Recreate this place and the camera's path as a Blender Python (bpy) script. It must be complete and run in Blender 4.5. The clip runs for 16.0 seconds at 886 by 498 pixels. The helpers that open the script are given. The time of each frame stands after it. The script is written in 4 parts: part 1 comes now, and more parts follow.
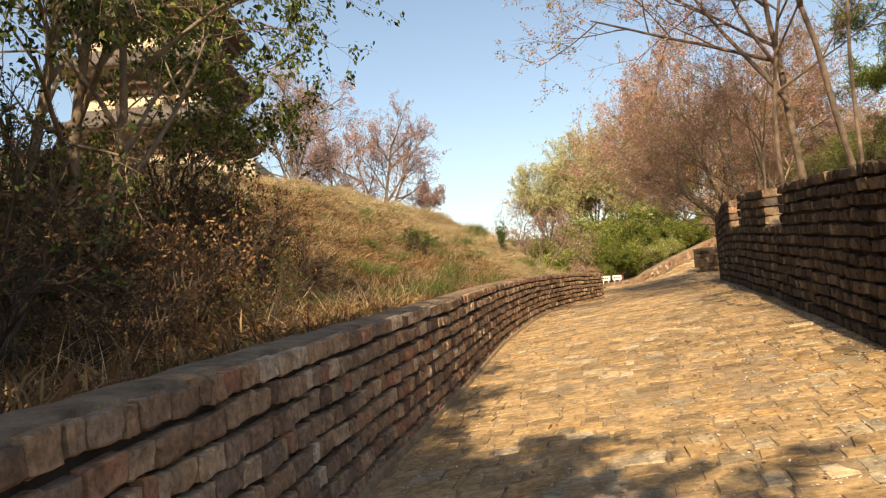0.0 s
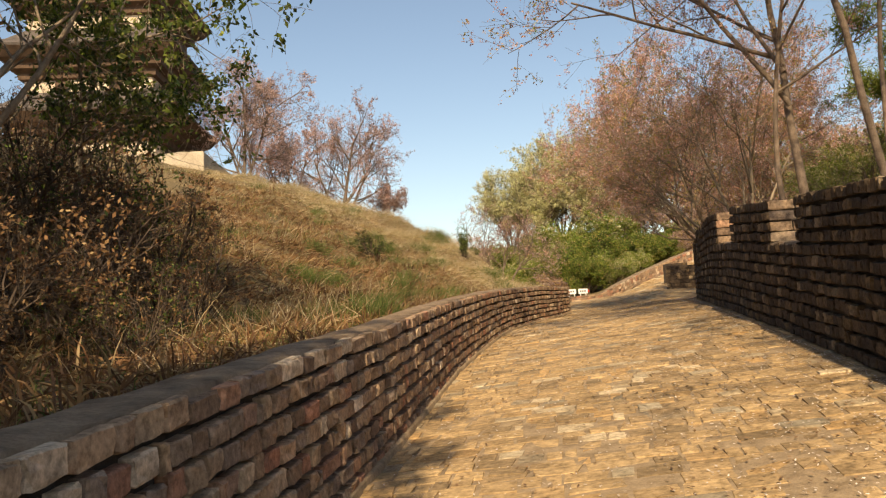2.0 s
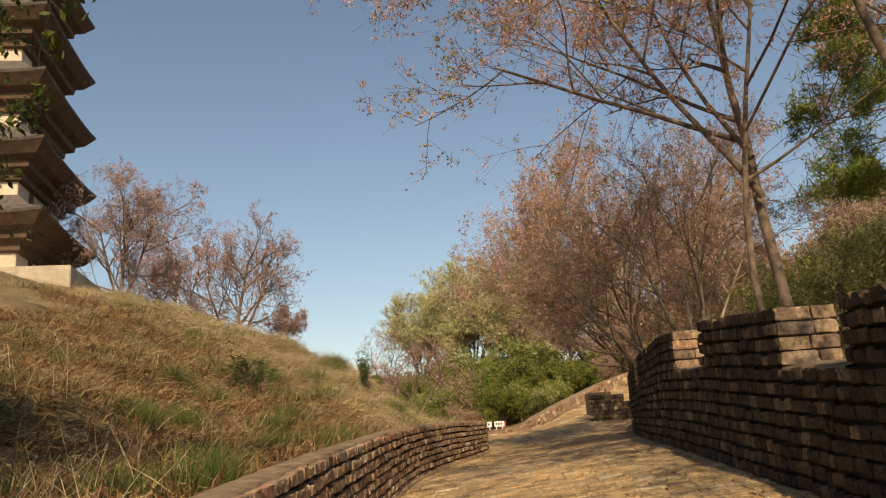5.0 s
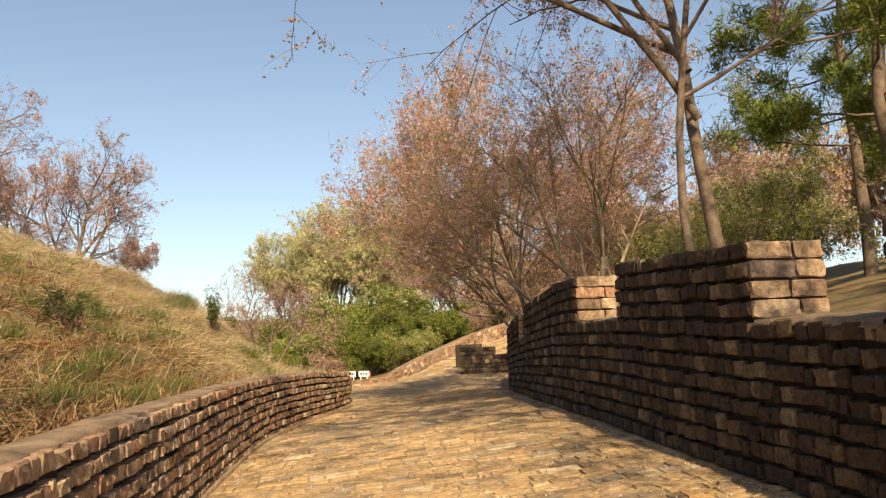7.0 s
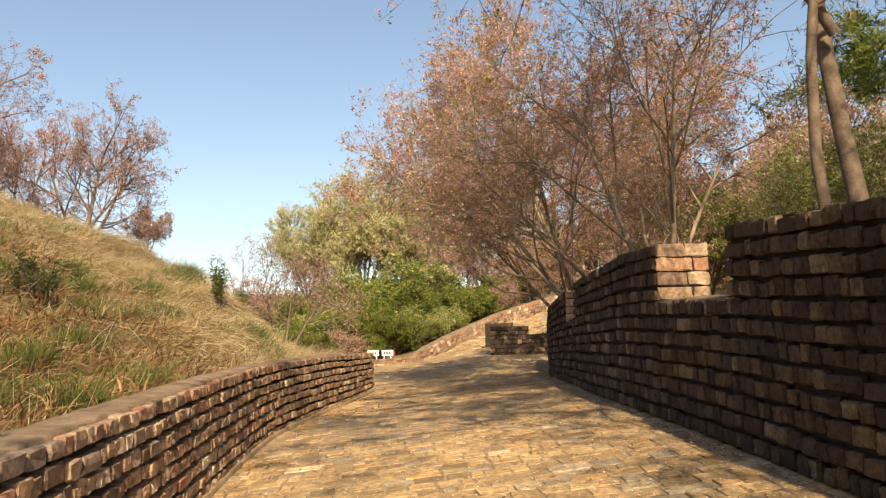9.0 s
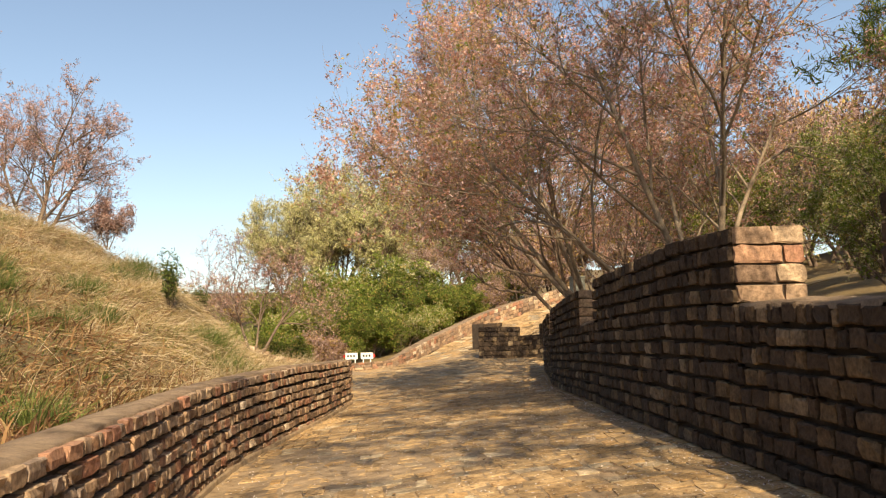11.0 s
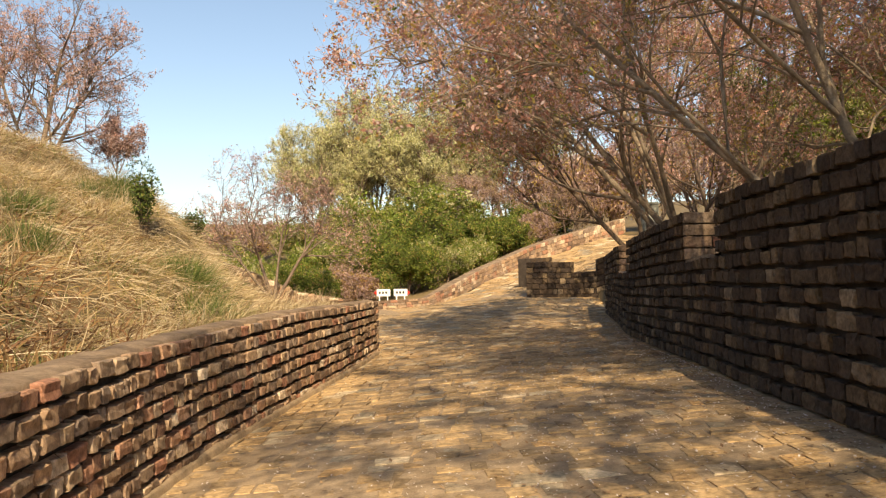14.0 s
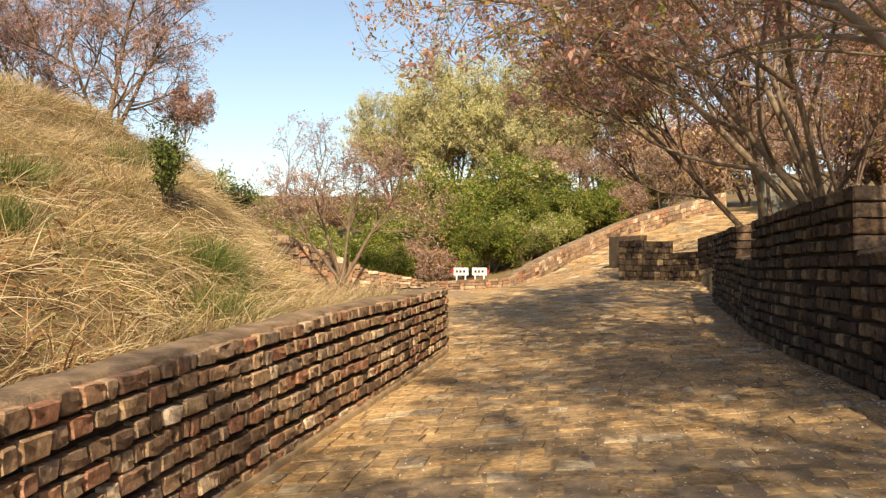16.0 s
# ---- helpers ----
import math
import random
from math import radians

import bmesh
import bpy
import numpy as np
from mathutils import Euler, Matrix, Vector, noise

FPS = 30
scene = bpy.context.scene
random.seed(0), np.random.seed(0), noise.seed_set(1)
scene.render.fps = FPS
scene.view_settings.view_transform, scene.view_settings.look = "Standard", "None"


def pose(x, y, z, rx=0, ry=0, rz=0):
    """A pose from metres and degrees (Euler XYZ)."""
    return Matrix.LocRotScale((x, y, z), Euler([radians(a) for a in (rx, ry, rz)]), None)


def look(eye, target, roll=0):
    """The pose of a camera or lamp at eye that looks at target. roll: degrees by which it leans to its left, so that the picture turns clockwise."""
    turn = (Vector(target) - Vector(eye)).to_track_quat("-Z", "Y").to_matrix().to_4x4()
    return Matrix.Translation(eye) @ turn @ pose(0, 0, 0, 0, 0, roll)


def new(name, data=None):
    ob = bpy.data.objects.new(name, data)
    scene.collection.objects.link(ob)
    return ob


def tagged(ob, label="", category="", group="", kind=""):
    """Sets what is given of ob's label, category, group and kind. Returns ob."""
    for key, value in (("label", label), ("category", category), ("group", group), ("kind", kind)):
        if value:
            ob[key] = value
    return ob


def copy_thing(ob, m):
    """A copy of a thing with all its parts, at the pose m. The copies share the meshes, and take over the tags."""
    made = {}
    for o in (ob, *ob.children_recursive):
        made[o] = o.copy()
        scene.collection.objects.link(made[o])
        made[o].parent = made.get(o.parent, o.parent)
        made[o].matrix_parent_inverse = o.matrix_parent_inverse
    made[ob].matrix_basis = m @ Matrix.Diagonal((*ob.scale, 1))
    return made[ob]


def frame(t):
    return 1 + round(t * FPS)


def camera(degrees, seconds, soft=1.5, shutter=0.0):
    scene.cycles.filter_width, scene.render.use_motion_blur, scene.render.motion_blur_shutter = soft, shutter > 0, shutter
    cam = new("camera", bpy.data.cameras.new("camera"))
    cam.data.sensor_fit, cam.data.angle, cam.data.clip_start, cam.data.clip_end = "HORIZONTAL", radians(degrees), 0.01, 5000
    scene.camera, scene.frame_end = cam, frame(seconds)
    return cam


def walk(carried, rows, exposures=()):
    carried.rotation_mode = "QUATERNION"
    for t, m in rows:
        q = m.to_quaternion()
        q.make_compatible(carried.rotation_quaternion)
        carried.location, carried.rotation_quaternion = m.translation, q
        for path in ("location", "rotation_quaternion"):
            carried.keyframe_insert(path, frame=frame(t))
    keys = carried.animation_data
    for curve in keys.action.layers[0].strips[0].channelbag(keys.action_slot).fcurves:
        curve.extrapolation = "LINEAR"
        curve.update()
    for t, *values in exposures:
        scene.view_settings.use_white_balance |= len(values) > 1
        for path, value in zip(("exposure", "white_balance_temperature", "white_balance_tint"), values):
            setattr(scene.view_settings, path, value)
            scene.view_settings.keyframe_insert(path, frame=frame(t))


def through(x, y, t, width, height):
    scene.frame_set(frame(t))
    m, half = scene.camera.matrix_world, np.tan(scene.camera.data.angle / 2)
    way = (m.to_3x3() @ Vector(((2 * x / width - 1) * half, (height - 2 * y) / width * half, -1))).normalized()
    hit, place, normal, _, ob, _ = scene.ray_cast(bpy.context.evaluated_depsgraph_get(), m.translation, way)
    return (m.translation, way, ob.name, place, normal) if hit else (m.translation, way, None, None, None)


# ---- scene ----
cam = camera(54.6, 16.0, soft=1.25)
PATH = [
    (0, (0.191, 0.038, 1.373), (0.187, 5.021, 1.778), -4.80),
    (0.5, (0.296, 0.727, 1.472), (0.370, 5.722, 1.692), -4.37),
    (1, (0.335, 1.330, 1.467), (0.525, 6.304, 1.945), -3.54),
    (1.5, (0.357, 1.908, 1.510), (0.673, 6.873, 2.014), -2.76),
    (2, (0.452, 2.584, 1.615), (0.659, 7.562, 2.039), -2.96),
    (2.5, (0.491, 3.256, 1.630), (0.943, 8.182, 2.358), -4.36),
    (3, (0.599, 3.945, 1.670), (1.198, 8.852, 2.418), -2.95),
    (3.2, (0.643, 4.267, 1.692), (1.186, 9.195, 2.337), -2.66),
    (5.3, (1.034, 7.145, 1.971), (1.912, 11.917, 3.175), -4.11),
    (5.5, (1.065, 7.448, 1.995), (2.213, 12.158, 3.220), -4.13),
    (6, (1.229, 8.147, 2.053), (2.611, 12.842, 3.077), -3.86),
    (6.5, (1.399, 8.869, 2.028), (2.782, 13.569, 3.030), -3.61),
    (7, (1.524, 9.556, 2.101), (3.003, 14.264, 2.905), -2.10),
    (7.5, (1.733, 10.228, 2.198), (2.980, 15.020, 2.890), -1.03),
    (8, (1.862, 10.950, 2.176), (3.221, 15.687, 3.019), -0.35),
    (8.5, (1.955, 11.579, 2.192), (3.454, 16.273, 3.041), -0.38),
    (9, (2.096, 12.247, 2.328), (3.442, 17.015, 3.002), -1.34),
    (9.5, (2.154, 12.929, 2.320), (3.604, 17.657, 3.058), -2.04),
    (9.7, (2.209, 13.193, 2.366), (3.700, 17.924, 2.990), -1.62),
    (11.8, (2.928, 16.073, 2.610), (4.315, 20.829, 3.288), -1.12),
    (12, (2.999, 16.328, 2.575), (4.311, 21.108, 3.232), -0.86),
    (12.5, (3.146, 16.990, 2.601), (4.433, 21.792, 3.138), -0.12),
    (13, (3.363, 17.616, 2.656), (4.637, 22.445, 2.886), -0.13),
    (13.5, (3.506, 18.287, 2.680), (4.553, 23.168, 2.949), -0.79),
    (14, (3.626, 18.918, 2.749), (4.884, 23.749, 3.033), -0.87),
    (14.5, (3.815, 19.556, 2.864), (4.909, 24.430, 3.066), -1.04),
    (15, (3.988, 20.168, 2.835), (4.851, 25.090, 3.008), -0.28),
    (15.5, (4.118, 20.783, 2.882), (4.944, 25.711, 3.050), 0.74),
    (16, (4.299, 21.407, 2.995), (5.082, 26.344, 3.124), 0.00),
]
EXPOSURES = [(t, e, 7350 if t < 8 else 7200, 10) for t, e in ((0, 0.70), (1.5, 0.55), (3, 0.34), (4.2, 0.25), (5.5, 0.05), (6.2, 0.35), (7, 0.68), (9, 0.72), (12.5, 0.74), (16, 0.74))]
walk(cam, [(t, look(eye, target, roll)) for t, eye, target, roll in PATH], EXPOSURES)

# ---- light ----
SUN_EL, SUN_HEAD = radians(38), radians(8)      # height of the sun; heading of its light, clockwise from +y
world = bpy.data.worlds.new("world")
scene.world = world
world.use_nodes = True
wt = world.node_tree
sky = wt.nodes.new("ShaderNodeTexSky")
sky.sky_type, sky.sun_disc = "NISHITA", False
sky.sun_elevation, sky.sun_rotation = SUN_EL, math.pi + SUN_HEAD
sky.air_density, sky.dust_density, sky.ozone_density = 1.0, 0.8, 0.4
wt.links.new(sky.outputs[0], wt.nodes["Background"].inputs[0])
wt.nodes["Background"].inputs[1].default_value = 0.115
travel = Vector((math.sin(SUN_HEAD) * math.cos(SUN_EL), math.cos(SUN_HEAD) * math.cos(SUN_EL), -math.sin(SUN_EL)))
sun = new("sun", bpy.data.lights.new("sun", "SUN"))
sun.data.energy, sun.data.angle, sun.data.color = 5.0, radians(0.6), (1.0, 0.82, 0.58)
sun.matrix_world = travel.to_track_quat("-Z", "Y").to_matrix().to_4x4()

RNG = np.random.default_rng(7)


# ---- materials ----
def material(name, rough=0.9, spec=0.3):
    m = bpy.data.materials.new(name)
    m.use_nodes = True
    b = m.node_tree.nodes["Principled BSDF"]
    b.inputs["Roughness"].default_value = rough
    b.inputs["Specular IOR Level"].default_value = spec
    return m, m.node_tree, b


def ramp(nt, stops):
    r = nt.nodes.new("ShaderNodeValToRGB")
    e = r.color_ramp.elements
    while len(e) < len(stops):
        e.new(0.5)
    for k, (p, c) in zip(e, stops):
        k.position, k.color = p, (*c, 1)
    return r


def noise_node(nt, scale, detail=4.0, rough=0.6, coord="Object"):
    tc = nt.nodes.new("ShaderNodeTexCoord")
    n = nt.nodes.new("ShaderNodeTexNoise")
    n.inputs["Scale"].default_value, n.inputs["Detail"].default_value, n.inputs["Roughness"].default_value = scale, detail, rough
    nt.links.new(tc.outputs[coord], n.inputs["Vector"])
    return n


def world_noise(nt, scale, detail=4.0, rough=0.6):
    g = nt.nodes.new("ShaderNodeNewGeometry")
    n = nt.nodes.new("ShaderNodeTexNoise")
    n.inputs["Scale"].default_value, n.inputs["Detail"].default_value, n.inputs["Roughness"].default_value = scale, detail, rough
    nt.links.new(g.outputs["Position"], n.inputs["Vector"])
    return n


def mix(nt, kind, fac, a, b):
    m = nt.nodes.new("ShaderNodeMix")
    m.data_type, m.blend_type = "RGBA", kind
    for socket, value in ((m.inputs["Factor"], fac), (m.inputs["A"], a), (m.inputs["B"], b)):
        if isinstance(value, bpy.types.NodeSocket):
            nt.links.new(value, socket)
        else:
            socket.default_value = value if isinstance(value, (int, float)) else (*value, 1)
    return m.outputs["Result"]


def bump(nt, b, height, strength, distance):
    n = nt.nodes.new("ShaderNodeBump")
    n.inputs["Strength"].default_value, n.inputs["Distance"].default_value = strength, distance
    nt.links.new(height, n.inputs["Height"])
    nt.links.new(n.outputs["Normal"], b.inputs["Normal"])


def piece_random(nt):
    """One random number for each piece, be it an object of its own or an island of a joined mesh."""
    o, g, a, f = (nt.nodes.new(k) for k in ("ShaderNodeObjectInfo", "ShaderNodeNewGeometry", "ShaderNodeMath", "ShaderNodeMath"))
    a.operation, f.operation = "ADD", "FRACT"
    nt.links.new(o.outputs["Random"], a.inputs[0])
    nt.links.new(g.outputs["Random Per Island"], a.inputs[1])
    nt.links.new(a.outputs[0], f.inputs[0])
    return f.outputs[0]


def stone_material(name, stops, stain, stain_amount, grain=30.0, relief=0.012, rough=0.92, patch=5.0):
    m, nt, b = material(name, rough, 0.25)
    base = ramp(nt, stops)
    base.color_ramp.interpolation = "LINEAR"
    nt.links.new(piece_random(nt), base.inputs[0])
    big = world_noise(nt, patch, 5.0)
    fine = world_noise(nt, grain, 6.0, 0.7)
    spots = ramp(nt, [(0.42, (0, 0, 0)), (0.68, (1, 1, 1))])
    nt.links.new(big.outputs[0], spots.inputs[0])
    amount = nt.nodes.new("ShaderNodeMath")
    amount.operation = "MULTIPLY"
    amount.inputs[1].default_value = stain_amount
    nt.links.new(spots.outputs[0], amount.inputs[0])
    col = mix(nt, "MIX", amount.outputs[0], base.outputs[0], stain)
    tone = ramp(nt, [(0.3, (0.45, 0.43, 0.40)), (0.7, (1.4, 1.36, 1.3))])
    nt.links.new(fine.outputs[0], tone.inputs[0])
    nt.links.new(mix(nt, "MULTIPLY", 1.0, col, tone.outputs[0]), b.inputs["Base Color"])
    bump(nt, b, fine.outputs[0], 0.8, relief)
    return m


def plain_material(name, dark, light, scale, relief=0.01, rough=0.9, spec=0.25):
    m, nt, b = material(name, rough, spec)
    n1, n2 = world_noise(nt, scale, 5.0), world_noise(nt, scale * 9, 5.0, 0.7)
    c = ramp(nt, [(0.3, dark), (0.7, light)])
    nt.links.new(n1.outputs[0], c.inputs[0])
    tone = ramp(nt, [(0.25, (0.7, 0.7, 0.7)), (0.75, (1.25, 1.25, 1.25))])
    nt.links.new(n2.outputs[0], tone.inputs[0])
    nt.links.new(mix(nt, "MULTIPLY", 1.0, c.outputs[0], tone.outputs[0]), b.inputs["Base Color"])
    bump(nt, b, n2.outputs[0], 0.7, relief)
    return m


def leaf_material(name, stops, through=0.35, rough=0.6):
    """Thin blades and leaves: each takes one colour of the ramp and lets some light through."""
    m, nt, b = material(name, rough, 0.25)
    c = ramp(nt, stops)
    g = nt.nodes.new("ShaderNodeNewGeometry")
    nt.links.new(g.outputs["Random Per Island"], c.inputs[0])
    n = world_noise(nt, 0.7, 2.0)
    tone = ramp(nt, [(0.3, (0.72, 0.72, 0.72)), (0.7, (1.25, 1.25, 1.25))])
    nt.links.new(n.outputs[0], tone.inputs[0])
    col = mix(nt, "MULTIPLY", 1.0, c.outputs[0], tone.outputs[0])
    nt.links.new(col, b.inputs["Base Color"])
    t = nt.nodes.new("ShaderNodeBsdfTranslucent")
    nt.links.new(col, t.inputs[0])
    s = nt.nodes.new("ShaderNodeMixShader")
    s.inputs[0].default_value = through
    nt.links.new(b.outputs[0], s.inputs[1])
    nt.links.new(t.outputs[0], s.inputs[2])
    nt.links.new(s.outputs[0], nt.nodes["Material Output"].inputs[0])
    return m


WALL_STONE = stone_material("wall_stone", [(0.0, (0.15, 0.105, 0.08)), (0.18, (0.33, 0.23, 0.16)), (0.32, (0.46, 0.325, 0.215)), (0.45, (0.25, 0.20, 0.17)), (0.58, (0.50, 0.365, 0.24)), (0.72, (0.40, 0.20, 0.135)), (0.84, (0.33, 0.25, 0.19)), (0.92, (0.55, 0.42, 0.29)), (1.0, (0.76, 0.65, 0.52))], (0.10, 0.072, 0.054), 0.6, 22.0, 0.02)
# Right parapet's shade put into the stone colour; dark bend walls share it.
DARK_SHADED_STONE = stone_material("dark_shaded_wall_stone", [(0.0, (0.048, 0.035, 0.026)), (0.25, (0.088, 0.063, 0.044)), (0.5, (0.066, 0.050, 0.040)), (0.7, (0.123, 0.088, 0.057)), (0.88, (0.167, 0.119, 0.070)), (1.0, (0.282, 0.220, 0.150))], (0.031, 0.023, 0.018), 0.6, 22.0, 0.02)
PAVER = stone_material("paving_stone", [(0.0, (0.21, 0.16, 0.10)), (0.12, (0.36, 0.26, 0.15)), (0.3, (0.48, 0.345, 0.19)), (0.5, (0.54, 0.39, 0.215)), (0.68, (0.44, 0.32, 0.18)), (0.82, (0.52, 0.34, 0.16)), (0.9, (0.29, 0.26, 0.20)), (1.0, (0.70, 0.58, 0.40))], (0.19, 0.135, 0.075), 0.7, 16.0, 0.016, 0.92, 2.4)
MORTAR = plain_material("mortar", (0.035, 0.028, 0.022), (0.075, 0.058, 0.045), 3.0)
CAP = plain_material("wall_cap", (0.13, 0.092, 0.062), (0.36, 0.265, 0.175), 4.0, 0.03)
SAND = plain_material("joint_sand", (0.20, 0.145, 0.09), (0.40, 0.30, 0.19), 6.0)
EARTH = plain_material("earth", (0.11, 0.085, 0.045), (0.22, 0.16, 0.08), 0.9, 0.03)
BARK = plain_material("bark", (0.09, 0.065, 0.048), (0.24, 0.18, 0.135), 5.0, 0.02)
PALE_BARK = plain_material("pale_bark", (0.14, 0.105, 0.075), (0.36, 0.29, 0.21), 4.0, 0.02)
DARK_BARK = plain_material("dark_bark", (0.05, 0.035, 0.026), (0.13, 0.095, 0.07), 5.0, 0.02)
STRAW = leaf_material("straw", [(0.0, (0.20, 0.13, 0.065)), (0.35, (0.44, 0.33, 0.18)), (0.7, (0.58, 0.47, 0.29)), (1.0, (0.72, 0.62, 0.45))], 0.3)
GRASS = leaf_material("grass", [(0.0, (0.06, 0.10, 0.025)), (0.5, (0.11, 0.16, 0.04)), (1.0, (0.24, 0.25, 0.08))], 0.35)
OLIVE = leaf_material("olive_grass", [(0.0, (0.20, 0.19, 0.06)), (0.4, (0.34, 0.28, 0.10)), (0.75, (0.46, 0.36, 0.15)), (1.0, (0.56, 0.47, 0.26))], 0.35)
BRAMBLE = leaf_material("bramble", [(0.0, (0.08, 0.04, 0.022)), (0.5, (0.20, 0.105, 0.05)), (0.85, (0.30, 0.18, 0.08)), (1.0, (0.42, 0.30, 0.15))], 0.2)
PINK = leaf_material("pink_leaf", [(0.0, (0.46, 0.21, 0.15)), (0.35, (0.62, 0.33, 0.25)), (0.7, (0.72, 0.46, 0.39)), (1.0, (0.82, 0.67, 0.63))], 0.48)
OCHRE = leaf_material("ochre_leaf", [(0.0, (0.40, 0.26, 0.07)), (0.5, (0.48, 0.37, 0.11)), (1.0, (0.58, 0.40, 0.20))], 0.45)
FRESH = leaf_material("fresh_leaf", [(0.0, (0.10, 0.16, 0.02)), (0.5, (0.19, 0.25, 0.04)), (1.0, (0.34, 0.36, 0.08))], 0.4)
GREEN = leaf_material("green_leaf", [(0.0, (0.035, 0.065, 0.012)), (0.5, (0.085, 0.12, 0.02)), (1.0, (0.20, 0.22, 0.05))], 0.3)
WILLOW = leaf_material("willow_leaf", [(0.0, (0.46, 0.45, 0.20)), (0.5, (0.58, 0.55, 0.29)), (1.0, (0.68, 0.63, 0.41))], 0.4)
NEEDLE = leaf_material("pine_needle", [(0.0, (0.08, 0.12, 0.02)), (0.5, (0.17, 0.22, 0.04)), (1.0, (0.30, 0.32, 0.08))], 0.35)
EVERGREEN = leaf_material("evergreen_leaf", [(0.0, (0.025, 0.045, 0.012)), (0.6, (0.06, 0.09, 0.02)), (1.0, (0.17, 0.19, 0.04))], 0.25)
MAUVE = leaf_material("mauve_bud", [(0.0, (0.30, 0.19, 0.16)), (0.5, (0.45, 0.31, 0.28)), (1.0, (0.60, 0.46, 0.42))], 0.35)
PLASTER = plain_material("plaster", (0.52, 0.42, 0.31), (0.64, 0.53, 0.40), 0.8, 0.004)
TIMBER = plain_material("dark_timber", (0.07, 0.045, 0.03), (0.14, 0.09, 0.06), 3.0)
ROOF = plain_material("roof_tile", (0.07, 0.06, 0.055), (0.15, 0.125, 0.11), 3.0)
GRANITE = plain_material("granite", (0.36, 0.30, 0.22), (0.50, 0.43, 0.33), 2.0)
WHITE = plain_material("white_paint", (0.74, 0.74, 0.72), (0.84, 0.84, 0.82), 3.0, 0.001, 0.5)
RED = plain_material("red_paint", (0.55, 0.03, 0.02), (0.65, 0.05, 0.03), 3.0, 0.001, 0.5)
INK = plain_material("dark_lettering", (0.03, 0.03, 0.03), (0.05, 0.05, 0.05), 3.0, 0.001, 0.6)
GREY = plain_material("grey_metal", (0.16, 0.17, 0.15), (0.24, 0.25, 0.22), 2.0, 0.002, 0.6)


# ---- helpers of this scene ----
def mesh_of(name, verts, faces, mat, smooth=False):
    me = bpy.data.meshes.new(name)
    me.from_pydata([tuple(v) for v in verts], [], [tuple(f) for f in faces])
    me.materials.append(mat)
    if smooth:
        me.shade_smooth()
    return me


def quads_mesh(name, verts, quads, mat, smooth=False):
    """A mesh of quads straight from arrays."""
    me = bpy.data.meshes.new(name)
    verts, quads = np.asarray(verts, np.float32), np.asarray(quads, np.int32)
    me.vertices.add(len(verts))
    me.vertices.foreach_set("co", verts.ravel())
    me.loops.add(quads.size)
    me.loops.foreach_set("vertex_index", quads.ravel())
    me.polygons.add(len(quads))
    me.polygons.foreach_set("loop_start", np.arange(0, quads.size, 4, dtype=np.int32))
    me.update(calc_edges=True)
    me.materials.append(mat)
    if smooth:
        me.shade_smooth()
    else:
        me.shade_flat()
    return me


def part(name, me, parent, label=""):
    ob = new(name, me)
    ob.parent = parent
    return tagged(ob, label)


def box_bm(bm, x0, x1, y0, y1, z0, z1, bevel=0.0):
    m = Matrix.LocRotScale(((x0 + x1) / 2, (y0 + y1) / 2, (z0 + z1) / 2), None, (x1 - x0, y1 - y0, z1 - z0))
    r = bmesh.ops.create_cube(bm, size=1.0, matrix=m)
    if bevel:
        bmesh.ops.bevel(bm, geom=list({e for v in r["verts"] for e in v.link_edges}), offset=bevel, segments=2, affect="EDGES")


def box_part(name, parent, mat, dims, bevel=0.0, label=""):
    bm = bmesh.new()
    box_bm(bm, *dims, bevel)
    me = bpy.data.meshes.new(name)
    bm.to_mesh(me)
    bm.free()
    me.materials.append(mat)
    return part(name, me, parent, label)


# ---- plan ----
def curve(points, step=0.1):
    """A smoothed line in the plan: places, tangents and lengths along it."""
    p = np.array(points, float)
    d = np.r_[0, np.cumsum(np.hypot(*np.diff(p, axis=0).T))]
    s = np.arange(0, d[-1], step)
    q = np.c_[np.interp(s, d, p[:, 0]), np.interp(s, d, p[:, 1])]
    for _ in range(60):
        q[1:-1] = 0.5 * q[1:-1] + 0.25 * (q[:-2] + q[2:])
    return q


LEFT = curve([(-2.35, -6), (-1.65, 0), (-1.1, 4), (-0.57, 7), (-0.2, 8.8), (0.14, 10.5), (0.6, 13.2), (1.05, 16), (1.36, 17.6), (2.2, 21.8), (2.9, 25.2), (3.4, 27), (4.1, 28.8), (5.35, 32.1), (6.57, 35.45)])
RIGHT = curve([(2.3, -6), (2.95, 0), (3.85, 5), (4.55, 8.9), (5.1, 11.2), (5.6, 13.6), (6.0, 15.2), (6.4, 17.2), (7.0, 19.6), (7.7, 22.6), (8.6, 26.2), (9.3, 28.4), (10.1, 31), (11.1, 33.8), (12.4, 36.8), (14.0, 40.8)])


def ramp_z(x, y):
    """Height of the paved way: it climbs, flattens, and leans up to the right."""
    yy = np.clip(y, -8, 31.0)
    return -0.368 + 0.08785 * yy - 0.00141 * yy * yy + 0.10144 * np.minimum(x, 9 + 0.45 * (np.maximum(x, 9) - 9)) + 0.012 * np.maximum(y - 33, 0)


def left_x(y):
    return np.interp(y, LEFT[:, 1], LEFT[:, 0])


def right_x(y):
    return np.interp(y, np.r_[RIGHT[:, 1], 60], np.r_[RIGHT[:, 0], 21])


def left_h(y):
    return np.interp(y, [-6, 3, 6.5, 11, 18, 30, 35.5], [1.4, 1.38, 1.27, 1.18, 1.14, 1.15, 1.03])


def right_h(y):
    return np.interp(y, [-6, 8, 13, 15.7, 19, 23, 26, 29, 33.5, 37, 41], [1.85, 1.86, 1.91, 1.96, 2.10, 2.15, 2.0, 1.88, 1.76, 1.75, 1.6])


